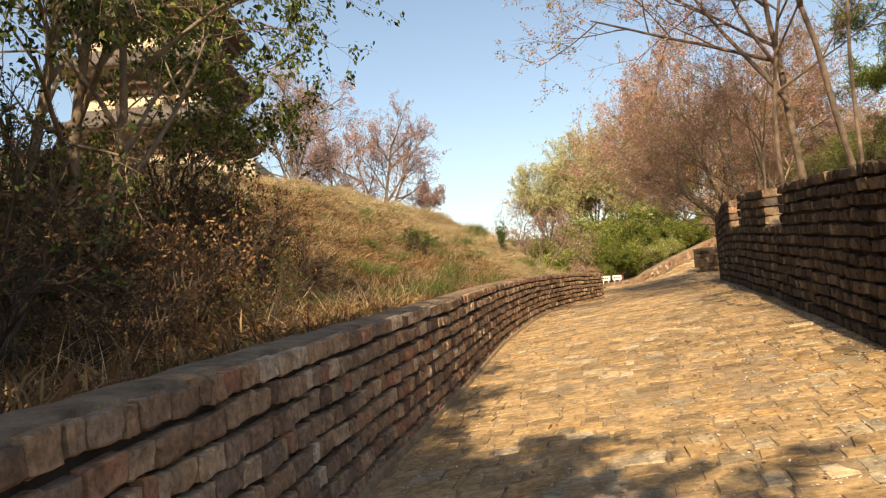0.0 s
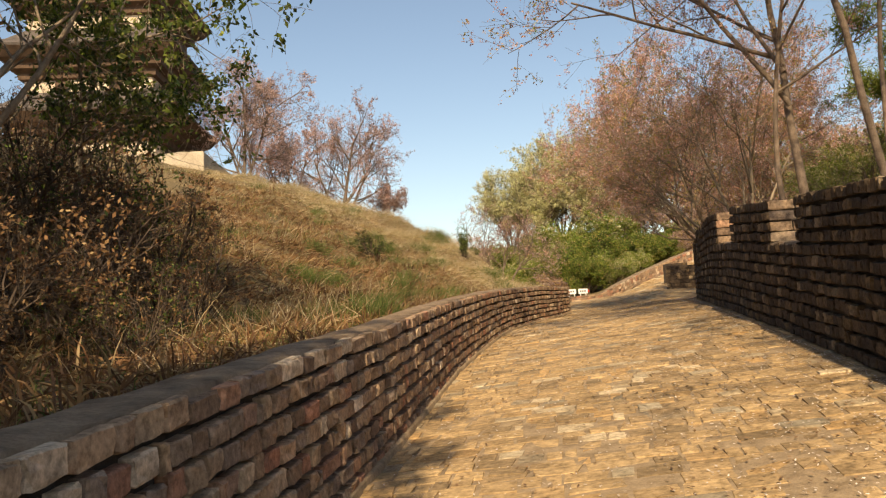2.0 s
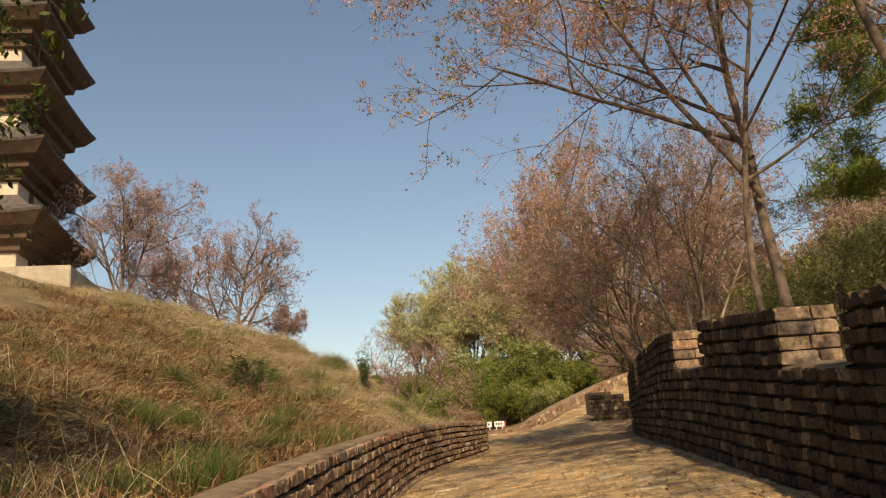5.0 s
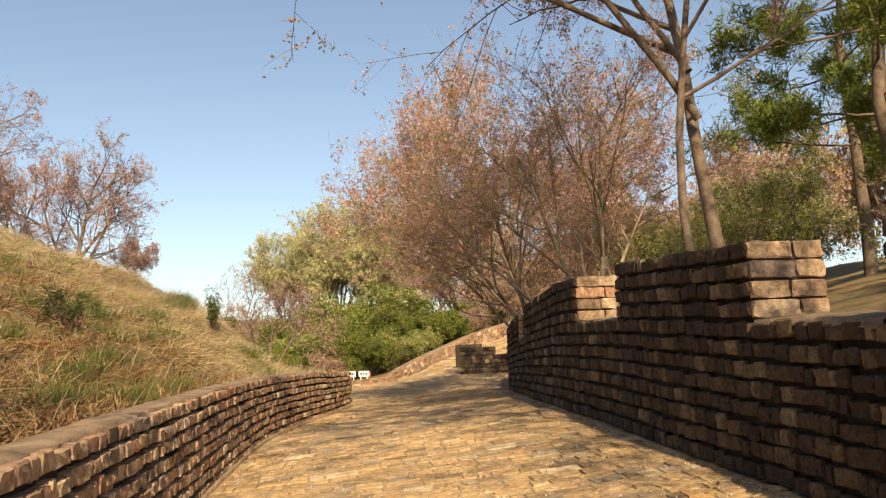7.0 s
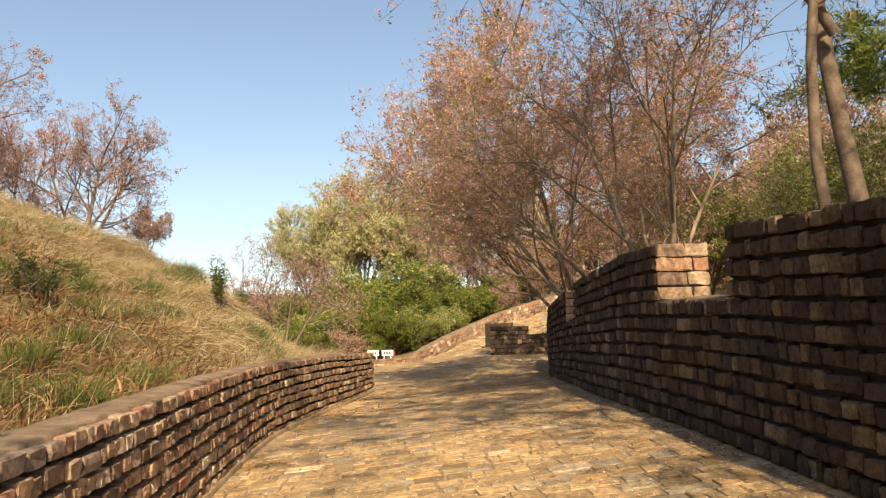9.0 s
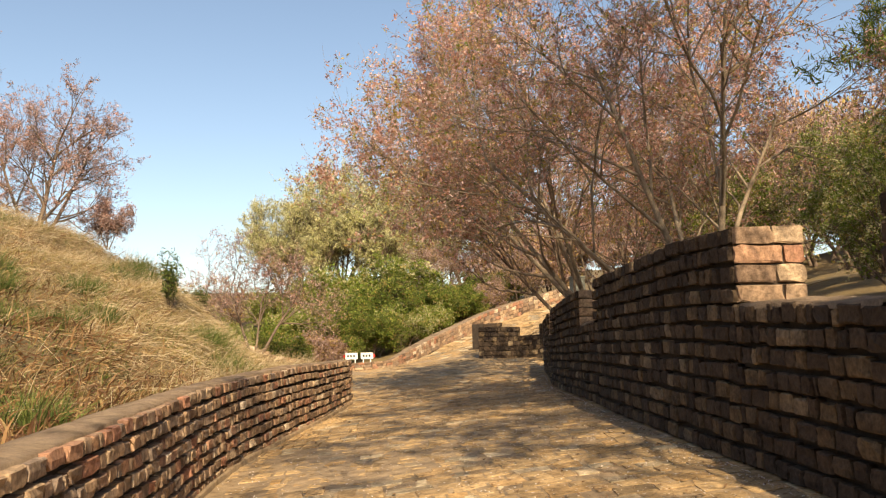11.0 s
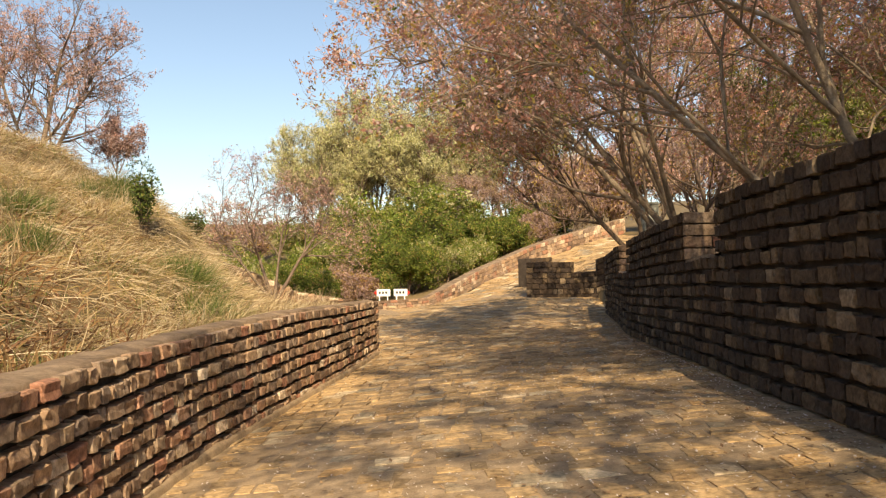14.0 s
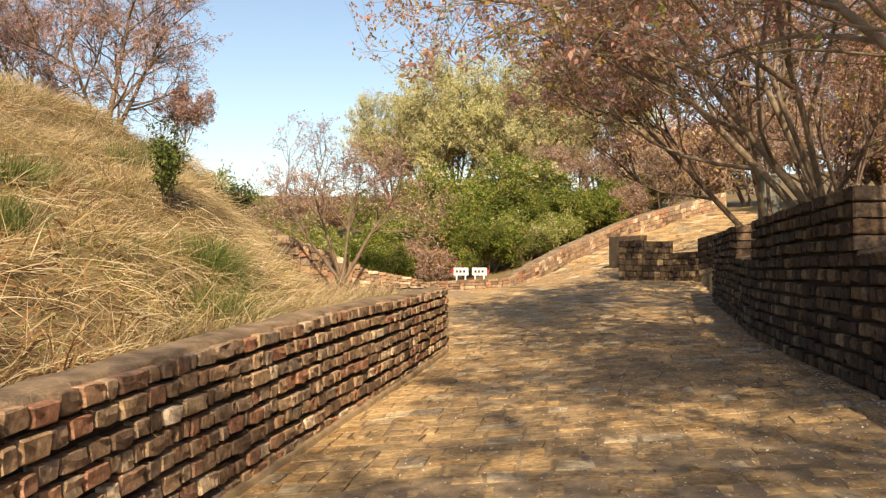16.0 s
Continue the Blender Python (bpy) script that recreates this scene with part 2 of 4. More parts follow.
def far_z(x, y):
    """The ground past the bend: level by the far wall, climbing along the upper way."""
    along = ((x - 11.5) * 8.6 + (y - 50.5) * 7.7) / 11.54
    return 2.3 + np.clip(along, 0, 16) * 0.237 + 0.45 * np.clip((x - 9) / 4.5, 0, 1) * np.clip((53 - y) / 4, 0, 1)


def hill_z(x, y):
    """The grassy bank on the left, rising to a ridge that falls away behind."""
    front = -1.84 - 0.30 * x + 0.1896 * y + 0.4 * np.clip((y - 30) / 10, 0, 1) * np.clip((x + 9) / 4, 0, 1)
    ridge = ((x - 4.0) * 13.7 + (y - 36.4) * 15.0) / 20.3
    edge = ramp_z(left_x(y), y) + left_h(y) - 0.12
    flank = edge + 1.05 * (np.minimum(left_x(y) - 1.2, 4.4) - x)
    k = 0.25
    front = -np.logaddexp(-front / k, -flank / k) * k
    z = front - np.maximum(ridge, 0) * 0.85
    k = 0.22
    z = np.where(y < 36.5, np.logaddexp(z / k, edge / k) * k - 0.1, z)
    lump = 0.16 * np.sin(1.1 * x + 0.7 * y) * np.sin(0.6 * x - 0.9 * y) + 0.10 * np.sin(2.3 * x - 1.4 * y)
    u = left_x(y) - x
    terrace = 10.6 + 0 * x
    z = z + lump * np.clip((u - 0.8) / 2, 0, 1)
    return np.minimum(z, terrace)


def ground_z(x, y):
    x, y = np.asarray(x, float), np.asarray(y, float)
    way = np.where(y < 41, ramp_z(x, y), 0)
    far = far_z(x, y)
    w = np.clip((y - 39) / 9, 0, 1)
    w = w * w * (3 - 2 * w)
    mid = ramp_z(x, np.minimum(y, 48)) * (1 - w) + far * w
    hill = hill_z(x, y)
    left = np.where(x < left_x(np.minimum(y, 35.4)) - 0.2, 1.0, 0.0)
    z = mid - 0.1
    behind = np.maximum(hill, mid - 0.1)
    z = np.where((left > 0) & (y < 36), hill, np.where(y >= 36, np.where(x < 6, behind, z), z))
    rx = right_x(y) + 0.25
    d = x - rx
    wr = np.clip((47 - y) / 6, 0, 1)
    bank = mid + 0.75 + 0.16 * np.clip(d, 0, 60) + 0.1 * np.sin(x * 1.3) * np.sin(y * 1.1)
    z = np.where(d > 0, bank * wr + (mid + 0.10 * np.clip(d - 4, 0, 40)) * (1 - wr), z)
    z = z + np.clip(y - 62, 0, 60) * 0.10
    return z


def ground_mesh():
    ys = np.r_[-400, -200, -100, -50, -25, np.arange(-12, 36, 0.4), 35.55, 36.05, np.arange(36.5, 66, 0.6), 68, 72, 78, 86, 100, 130, 180, 260, 400, 700]
    left = np.r_[-600, -300, -150, -80, -50, -36, -28, -22, np.arange(-18, -0.3, 0.45), -0.22]
    right = np.r_[0.27, 0.6, np.arange(1.1, 14, 0.6), 15, 17, 20, 24, 30, 38, 50, 80, 150, 300, 600]
    mid = np.linspace(0, 1, 15)
    rows = []
    for y in ys:
        lx, rx = float(left_x(y)), float(right_x(y))
        xs = np.r_[lx + left, lx - 0.18 + mid * (rx + 0.2 - lx + 0.18), rx + right]
        rows.append(np.c_[xs, np.full(len(xs), y), ground_z(xs, np.full(len(xs), y))])
    n = len(rows[0])
    v = np.concatenate(rows)
    i = np.arange(len(ys) - 1)[:, None] * n + np.arange(n - 1)[None]
    q = np.stack([i, i + 1, i + n + 1, i + n], -1).reshape(-1, 4)
    return quads_mesh("ground", v, q, EARTH, True)


tagged(new("ground", ground_mesh()), "dry earth bank with grass and leaf litter", "ground", kind="structure")


# ---- stones ----
RING = np.array([0, 0, 0.08, 0.5, 0.92, 1, 1])
GU, GV = np.meshgrid(RING, RING, indexing="ij")
N = 7
GRID = np.array([(a * N + b, (a + 1) * N + b, (a + 1) * N + b + 1, a * N + b + 1) for a in range(N - 1) for b in range(N - 1)])
OUTER = np.zeros((N, N), bool)
OUTER[[0, -1], :] = OUTER[:, [0, -1]] = True
SECOND = np.zeros((N, N), bool)
SECOND[1:-1, 1:-1] = True
SECOND[2:-2, 2:-2] = False


def stone_shape(rough=0.034):
    """A rough-faced block in a unit box: along, up, and out of the wall."""
    u, v = GU.copy(), GV.copy()
    w = np.where(OUTER, -0.35, np.where(SECOND, 0.80, 1.0))
    jit = RNG.normal(0, rough, (3, N, N))
    u, v = u + np.where(OUTER, 0, jit[0]), v + np.where(OUTER, 0, jit[1])
    w = w + np.where(OUTER, 0, jit[2] * 2.4)
    for a in (1, -2):                       # rounded corners
        for b in (1, -2):
            u[a, b] += (0.5 - u[a, b]) * 0.13
            v[a, b] += (0.5 - v[a, b]) * 0.12
            w[a, b] -= 0.12
    u[[0, 0, -1, -1], [0, -1, 0, -1]] = u[[1, 1, -2, -2], [1, -2, 1, -2]]
    v[[0, 0, -1, -1], [0, -1, 0, -1]] = v[[1, 1, -2, -2], [1, -2, 1, -2]]
    tilt = RNG.normal(0, 0.06)
    w = w + np.where(OUTER, 0, tilt * (u - 0.5))
    return np.stack([u, v, w], -1).reshape(-1, 3)


STONES = [quads_mesh("stone", np.c_[s[:, 0], s[:, 1], s[:, 2]], GRID[:, ::-1], WALL_STONE) for s in (stone_shape() for _ in range(14))]
DARK_SHADED_STONES = [quads_mesh("stone", np.c_[s[:, 0], s[:, 1], s[:, 2]], GRID[:, ::-1], DARK_SHADED_STONE) for s in (stone_shape() for _ in range(14))]


class Sink:
    """Collects pieces: the near ones as objects that share meshes, the rest in one mesh."""

    def __init__(self, name, parent, shapes, mat):
        self.name, self.parent, self.shapes, self.mat = name, parent, shapes, mat
        self.v, self.count, self.single = [], 0, 0

    def add(self, origin, along, up, out, own):
        origin, along, up, out = (np.asarray(k, float) for k in (origin, along, up, out))
        if own and self.single < 300:
            ob = part(self.name, self.shapes[self.single % len(self.shapes)], self.parent)
            m = np.eye(4)
            m[:3, 0], m[:3, 1], m[:3, 2], m[:3, 3] = along, up, out, origin
            ob.matrix_basis = Matrix(m.tolist())
            self.single += 1
            return
        s = stone_shape()
        self.v.append(origin + s[:, :1] * along + s[:, 1:2] * up + s[:, 2:] * out)

    def done(self, label):
        if self.v:
            v = np.concatenate(self.v)
            q = (np.arange(len(self.v))[:, None, None] * N * N + GRID[None, :, ::-1]).reshape(-1, 4)
            tagged(part(self.name + "work", quads_mesh(self.name + "work", v, q, self.mat), self.parent), label, kind="stuff")


def at_length(line, s):
    i = np.clip(s / 0.1, 0, len(line) - 1.001)
    a = int(i)
    return line[a] + (line[a + 1] - line[a]) * (i - a)


def wall_stones(sink, line, side, tops, height, courses, mean, own, z_of, s_range=None, depth=0.065):
    """Lays the courses of a wall's face along a line. tops(y): courses that stand there."""
    total = (len(line) - 1) * 0.1
    s0, s1 = s_range or (0, total)
    for c in range(courses):
        s = s0
        while s < s1 - 0.05:
            size = float(np.clip(RNG.normal(mean, mean * 0.32), mean * 0.45, mean * 1.9)) * (1.1 if c == courses - 1 else 1)
            e = min(s + size, s1)
            if s1 - e < mean * 0.4:
                e = s1
            a, b = at_length(line, s), at_length(line, e)
            mid = (a + b) / 2
            if c < tops(a[1] + 0.02) and c < tops(b[1] - 0.02):
                t = np.r_[b - a, z_of(b[0], b[1]) - z_of(a[0], a[1])]
                ln = np.linalg.norm(t[:2])
                out = np.r_[side * t[1], -side * t[0], 0] / ln
                ch = height(mid[1]) / courses
                gap = 0.020 + 0.010 * RNG.random()
                wave = 0.006 * math.sin(1.7 * s + 2.3 * c) + 0.004 * math.sin(4.1 * s + 1.1 * c)
                low = c * ch + gap * 0.6 + RNG.normal(0, 0.006) + (wave if 0 < c < courses - 1 else 0)
                gv = 0.014 + 0.02 * RNG.random()
                base = np.r_[a, z_of(a[0], a[1]) + low] + t * (gv / ln * 0.5)
                d = depth * (0.86 + 0.28 * RNG.random()) * (0.9 if c == courses - 1 else 1)
                al, upv = t * (1 - gv / ln), np.r_[0, 0, ch - gap * 1.2 - 0.022 * RNG.random()]
                if side < 0:
                    base, al = base + al, -al
                sink.add(base, al, upv, out * d, own(mid[1]))
            s = e


def wall_core(name, line, side, thick, inset, steps, z_of, mat, label, deep=0.5):
    """The body of a wall behind its face stones. steps: rows of (from y, to y, height function)."""
    v, f = [], []
    for y0, y1, h in steps:
        pts = line[(line[:, 1] > y0 + 0.02) & (line[:, 1] < y1 - 0.02)]
        ends = [np.array([[np.interp(k, line[:, 1], line[:, 0]), k]]) for k in (y0, y1)]
        pts = np.concatenate([ends[0], pts[::3], ends[1]])
        t = np.gradient(pts, axis=0)
        t /= np.hypot(t[:, 0], t[:, 1])[:, None]
        out = np.c_[side * t[:, 1], -side * t[:, 0]]
        first = len(v)
        for p, o in zip(pts, out):
            z = float(z_of(*p))
            a, b = p - o * inset, p - o * thick
            top = z + h(p[1]) - 0.015
            v += [(*a, z - deep), (*a, top), (*b, top), (*b, z - deep)]
        for k in range(len(pts) - 1):
            i = first + 4 * k
            for j in range(4):
                n = (j + 1) % 4
                f.append((i + j, i + 4 + j, i + 4 + n, i + n) if side > 0 else (i + n, i + 4 + n, i + 4 + j, i + j))
        e = first + 4 * (len(pts) - 1)
        f += [(first, first + 1, first + 2, first + 3), (e + 3, e + 2, e + 1, e)]
    me = mesh_of(name, v, f, mat)
    bm = bmesh.new()
    bm.from_mesh(me)
    bmesh.ops.recalc_face_normals(bm, faces=bm.faces)
    bm.to_mesh(me)
    bm.free()
    return tagged(new(name, me), label, "wall", kind="structure")


# ---- the two walls of the way ----
wall_left = wall_core("wall_left", LEFT, 1, 0.36, 0.012, [(-6, 35.45, lambda y: left_h(y) - 0.05)], ramp_z, MORTAR, "low weathered brown stone wall with a mortared top beside the bank")
v, f = [], []
for i, k in enumerate(range(0, len(LEFT), 3)):
    p, q = LEFT[k], LEFT[min(k + 3, len(LEFT) - 1)] if k + 3 < len(LEFT) else LEFT[k] * 2 - LEFT[k - 3]
    t = (q - p) / np.hypot(*(q - p))
    o = np.array([t[1], -t[0]])
    z = float(ramp_z(*p)) + float(left_h(p[1]))
    for off, h in ((-0.005, -0.06), (-0.012, -0.008), (-0.13, 0.006), (-0.26, 0.004), (-0.37, -0.02), (-0.39, -0.25)):
        v.append((*(p + o * (off + 0.008 * RNG.normal())), z + h + 0.006 * RNG.normal()))
    if i:
        k6 = 6 * i
        f += [(k6 - 6 + j, k6 - 5 + j, k6 + 1 + j, k6 + j) for j in range(5)]
part("cap", mesh_of("cap", v, f, CAP, True), wall_left, "mortared top of the wall")
v, f = [], []
for i, k in enumerate(range(60, len(LEFT), 3)):
    p, q = LEFT[k - 1], LEFT[min(k + 1, len(LEFT) - 1)]
    t = (q - p) / np.hypot(*(q - p))
    o = np.array([t[1], -t[0]])
    z = float(ramp_z(*LEFT[k]))
    for off, h in ((0.0, 0.075), (0.085, 0.068), (0.10, 0.052), (0.105, -0.08)):
        v.append((*(LEFT[k] + o * (off + 0.006 * RNG.normal() * (off > 0))), z + h + 0.005 * RNG.normal()))
    if i:
        f += [(4 * i - 4 + j, 4 * i - 3 + j, 4 * i + 1 + j, 4 * i + j) for j in range(3)]
part("footing", mesh_of("footing", v, [k[::-1] for k in f], SAND, True), wall_left, "narrow mortar footing along the wall")
sink = Sink("stone", wall_left, STONES, WALL_STONE)
wall_stones(sink, LEFT, 1, lambda y: 8, left_h, 8, 0.20, lambda y: 24.6 < y < 30.2, ramp_z, (6.0, (len(LEFT) - 1) * 0.1))
END = LEFT[-1]
RETURN = curve([(END[0], END[1]), (END[0] - 1.1, END[1] + 0.9), (END[0] - 3.2, END[1] + 2.6)])
for c in range(8):                          # the wall turns the corner and runs on behind the bank
    s = 0.0
    while s < 3.6:
        size = 0.13 + 0.16 * RNG.random()
        a, b = at_length(RETURN, s), at_length(RETURN, s + size)
        t = np.r_[b - a, 0]
        ch = 1.03 / 8
        sink.add(np.r_[a, ramp_z(*END) + c * ch + 0.008], t * 0.94, (0, 0, ch - 0.018), np.r_[t[1], -t[0], 0] / size * 0.05, False)
        s += size
sink.done("rough brown blocks in even courses")
wall_core("wall_left_return", RETURN, 1, 0.5, 0.012, [(END[1], END[1] + 2.5, lambda y: 1.02)], lambda x, y: ramp_z(*END), CAP, "short return of the low stone wall round the bank's foot")

SLOTS = [(13.6, 15.52), (19.3, 21.6), (27.25, 28.8), (33.5, 36.0)]


def right_courses(y):
    return 8 if any(a < y < b for a, b in SLOTS) else 12


def sill_h(y):
    return right_h(y) * 8 / 12


steps, y_now = [], -6.0
for a, b in SLOTS:
    steps += [(y_now, a, right_h), (a, b, sill_h)]
    y_now = b
steps.append((y_now, 40.7, right_h))
wall_right = wall_core("wall_right", RIGHT, -1, 0.62, 0.012, steps, ramp_z, MORTAR, "tall parapet wall with square gaps, in shade that is also put into its stone colour")
# face stones take the colour darkened for the wall's shaded side
sink = Sink("stone", wall_right, DARK_SHADED_STONES, DARK_SHADED_STONE)
edges = [0.0] + [float(np.interp(y, RIGHT[:, 1], np.arange(len(RIGHT)) * 0.1)) for ab in SLOTS for y in ab] + [(len(RIGHT) - 1) * 0.1]
own_right = lambda y: 13.0 < y < 17.6
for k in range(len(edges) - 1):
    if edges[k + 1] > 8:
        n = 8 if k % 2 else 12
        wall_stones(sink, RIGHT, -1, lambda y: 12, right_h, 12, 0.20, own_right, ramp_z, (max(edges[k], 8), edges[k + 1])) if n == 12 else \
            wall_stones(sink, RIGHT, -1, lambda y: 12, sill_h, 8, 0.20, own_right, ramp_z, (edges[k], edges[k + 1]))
# cheeks keep the undarkened wall stone, since the sun reaches them
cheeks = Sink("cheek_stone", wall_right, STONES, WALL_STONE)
for a, b in SLOTS:                          # cheeks of the gaps, and the stones of the sills
    for y, facing in ((b, -1), (a, 1)):
        p = np.array([float(right_x(y)), y])
        q = np.array([float(right_x(y + 0.1)), y + 0.1])
        t = (q - p) / np.hypot(*(q - p))
        back = np.array([t[1], -t[0]])
        z = float(ramp_z(*p))
        ch = float(right_h(y)) / 12
        for c in range(8, 12):
            cut = 0.25 + 0.2 * RNG.random()
            for w0, w1 in ((-0.03, cut), (cut, 0.63)):
                o = np.r_[p + back * (w0 + 0.008), z + c * ch + 0.008]
                al = np.r_[back * (w1 - w0 - 0.016), 0]
                if facing > 0:
                    o, al = o + al, -al
                cheeks.add(o, al, (0, 0, ch - 0.02), np.r_[t * facing, 0] * 0.035, True)
sink.done("rough blocks in even courses, shade put into their colour")
cheeks.done("tan blocks lining the gaps")
for a, b in SLOTS:
    pts = RIGHT[(RIGHT[:, 1] > a + 0.03) & (RIGHT[:, 1] < b - 0.03)][::2]
    v, f = [], []
    for i, p in enumerate(pts):
        z = float(ramp_z(*p)) + float(sill_h(p[1]))
        for off, h in ((-0.05, -0.05), (-0.04, 0.0), (0.3, 0.03), (0.62, 0.0)):
            v.append((p[0] + off, p[1] - 0.3 * off, z + h + 0.01 * RNG.normal()))
        if i:
            k = 4 * i
            f += [(k - 4 + j, k - 3 + j, k + 1 + j, k + j) for j in range(3)]
    part("sill", mesh_of("sill", v, f, CAP, True), wall_right, "mortared sill of a gap")

# ---- trees ----
class Growth:
    """A tree's wood as tapered tubes, and the places of its twigs."""

    def __init__(self, seed):
        self.r = np.random.default_rng(seed)
        self.v, self.f, self.twigs, self.n = [], [], [], 0
        self.floor, self.bare = -99.0, 0.3

    def tube(self, pts, r0, r1, sides):
        pts = np.asarray(pts)
        k = len(pts)
        t = np.gradient(pts, axis=0)
        t /= np.linalg.norm(t, axis=1)[:, None] + 1e-9
        ref = np.where(np.abs(t[:, 2:3]) > 0.9, [[1.0, 0, 0]], [[0, 0, 1.0]])
        a = np.cross(t, ref)
        a /= np.linalg.norm(a, axis=1)[:, None] + 1e-9
        b = np.cross(t, a)
        rad = np.linspace(r0, r1, k)[:, None, None]
        ang = np.linspace(0, 2 * np.pi, sides, endpoint=False)[None, :, None]
        ring = pts[:, None] + rad * (np.cos(ang) * a[:, None] + np.sin(ang) * b[:, None])
        self.v.append(ring.reshape(-1, 3))
        i = self.n + np.arange(k - 1)[:, None] * sides + np.arange(sides)[None]
        j = self.n + np.arange(k - 1)[:, None] * sides + (np.arange(sides)[None] + 1) % sides
        self.f.append(np.stack([i, j, j + sides, i + sides], -1).reshape(-1, 4))
        self.n += k * sides

    def branch(self, start, way, length, radius, level, spec):
        """spec: levels, kids, wander, rise, spread, ratio."""
        levels, kids, wander, rise, spread, ratio = spec
        steps = 7 if level == 0 else 5 if level < 3 else 4
        pts, d = [np.array(start, float)], np.array(way, float)
        d /= np.linalg.norm(d)
        for _ in range(steps):
            d = d + self.r.normal(0, wander * (0.45 if level == 0 else 1), 3) + np.array([0, 0, rise * (1 if level == 0 else 0.3)])
            d /= np.linalg.norm(d)
            if pts[-1][2] + d[2] * length / steps < self.floor and level > 0:
                d[2] = abs(d[2]) + 0.1
                d /= np.linalg.norm(d)
            pts.append(pts[-1] + d * length / steps)
        pts = np.array(pts)
        self.tube(pts, radius, max(radius * 0.4, 0.003), 8 if level == 0 else 6 if level == 1 else 4 if level == 2 else 3)
        if level >= levels - 1:
            self.twigs.append(pts if len(pts) == 5 else pts[np.linspace(0, len(pts) - 1, 5).astype(int)])
        if level >= levels:
            return
        for k in range(kids[level]):
            b0 = self.bare if level == 0 else 0.3
            f = b0 + (1 - b0) * (k + self.r.random()) / kids[level]
            i = min(int(f * steps), steps - 1)
            at = pts[i] + (pts[i + 1] - pts[i]) * (f * steps - i)
            axis = pts[i + 1] - pts[i]
            axis /= np.linalg.norm(axis)
            side = self.r.normal(0, 1, 3)
            side -= axis * (side @ axis)
            side /= np.linalg.norm(side)
            s = spread * (0.7 + 0.6 * self.r.random())
            self.branch(at, axis * math.cos(s) + side * math.sin(s), length * ratio * (0.7 + 0.6 * self.r.random()) * (1.1 - 0.35 * f), radius * (0.56 - 0.2 * f), level + 1, spec)

    def wood(self, name, mat):
        return quads_mesh(name, np.concatenate(self.v), np.concatenate(self.f), mat, True)

    def leaves(self, name, count, size, mats, droop=0.0, jitter=0.06, broad=0.27, bunch=5):
        """Leaves in small bunches along the twigs; mats: rows of (material, share)."""
        tw = self.twigs
        count = count // bunch * bunch
        which = np.repeat(self.r.integers(0, len(tw), count // bunch), bunch)
        f = np.repeat(self.r.random(count // bunch), bunch)
        line = np.array(tw)[which]
        g = f ** 0.7 * 4
        a = np.minimum(g.astype(int), 3)
        i = np.arange(count)
        p = line[i, a] + (line[i, a + 1] - line[i, a]) * (g - a)[:, None]
        p += np.repeat(self.r.normal(0, jitter, (count // bunch, 3)), bunch, 0) + self.r.normal(0, size * 0.45, p.shape)
        u = self.r.normal(0, 1, p.shape)
        u[:, 2] -= droop
        u /= np.linalg.norm(u, axis=1)[:, None]
        w = np.cross(u, self.r.normal(0, 1, p.shape))
        w /= np.linalg.norm(w, axis=1)[:, None] + 1e-9
        s = size * (0.6 + 0.8 * self.r.random((count, 1)))
        v = np.stack([p, p + u * s * 0.55 + w * s * broad, p + u * s * 1.1, p + u * s * 0.5 - w * s * broad], 1).reshape(-1, 3)
        q = np.arange(count * 4).reshape(-1, 4)
        me = quads_mesh(name, v, q, mats[0][0])
        share = np.cumsum([m[1] for m in mats])
        for m, _ in mats[1:]:
            me.materials.append(m)
        # whole twigs take one colour, so that the crown is mottled in patches
        key = self.r.random(len(tw))[which] * 0.7 + self.r.random(count) * 0.3
        me.polygons.foreach_set("material_index", np.minimum(np.searchsorted(share / share[-1], key), len(mats) - 1).astype(np.int32))
        me.update()
        return me


def tree(name, seed, stems, spec, count, size, mats, bark, label, droop=0.0, jitter=0.06, category="tree", group="", floor=-99.0, bare=0.3, fit=None):
    """stems: rows of (base place, direction, length, radius). fit: the crown's height and half width."""
    g = Growth(seed)
    g.floor, g.bare = floor, bare
    for base, way, length, radius in stems:
        g.branch(base, way, length, radius, 0, spec)
    if fit:
        b0 = np.array(stems[0][0])
        tw = np.concatenate(g.twigs) - b0
        k = np.array([fit[1] / np.percentile(np.hypot(tw[:, 0], tw[:, 1]), 97)] * 2 + [fit[0] / np.percentile(tw[:, 2], 98.5)])
        g.v = [(v - b0) * k + b0 for v in g.v]
        g.twigs = [(v - b0) * k + b0 for v in g.twigs]
    top = new(name)
    top.location = stems[0][0]
    tagged(top, label, category, group)
    base = Vector(stems[0][0])
    for n, me in (("trunk", g.wood("trunk", bark)), ("crown", g.leaves("crown", count, size, mats, droop, jitter) if count else None)):
        if me:
            me.transform(Matrix.Translation(-base))
            part(n, me, top)
    return top


def on(x, y, dz=-0.15):
    return (x, y, float(ground_z(x, y)) + dz)


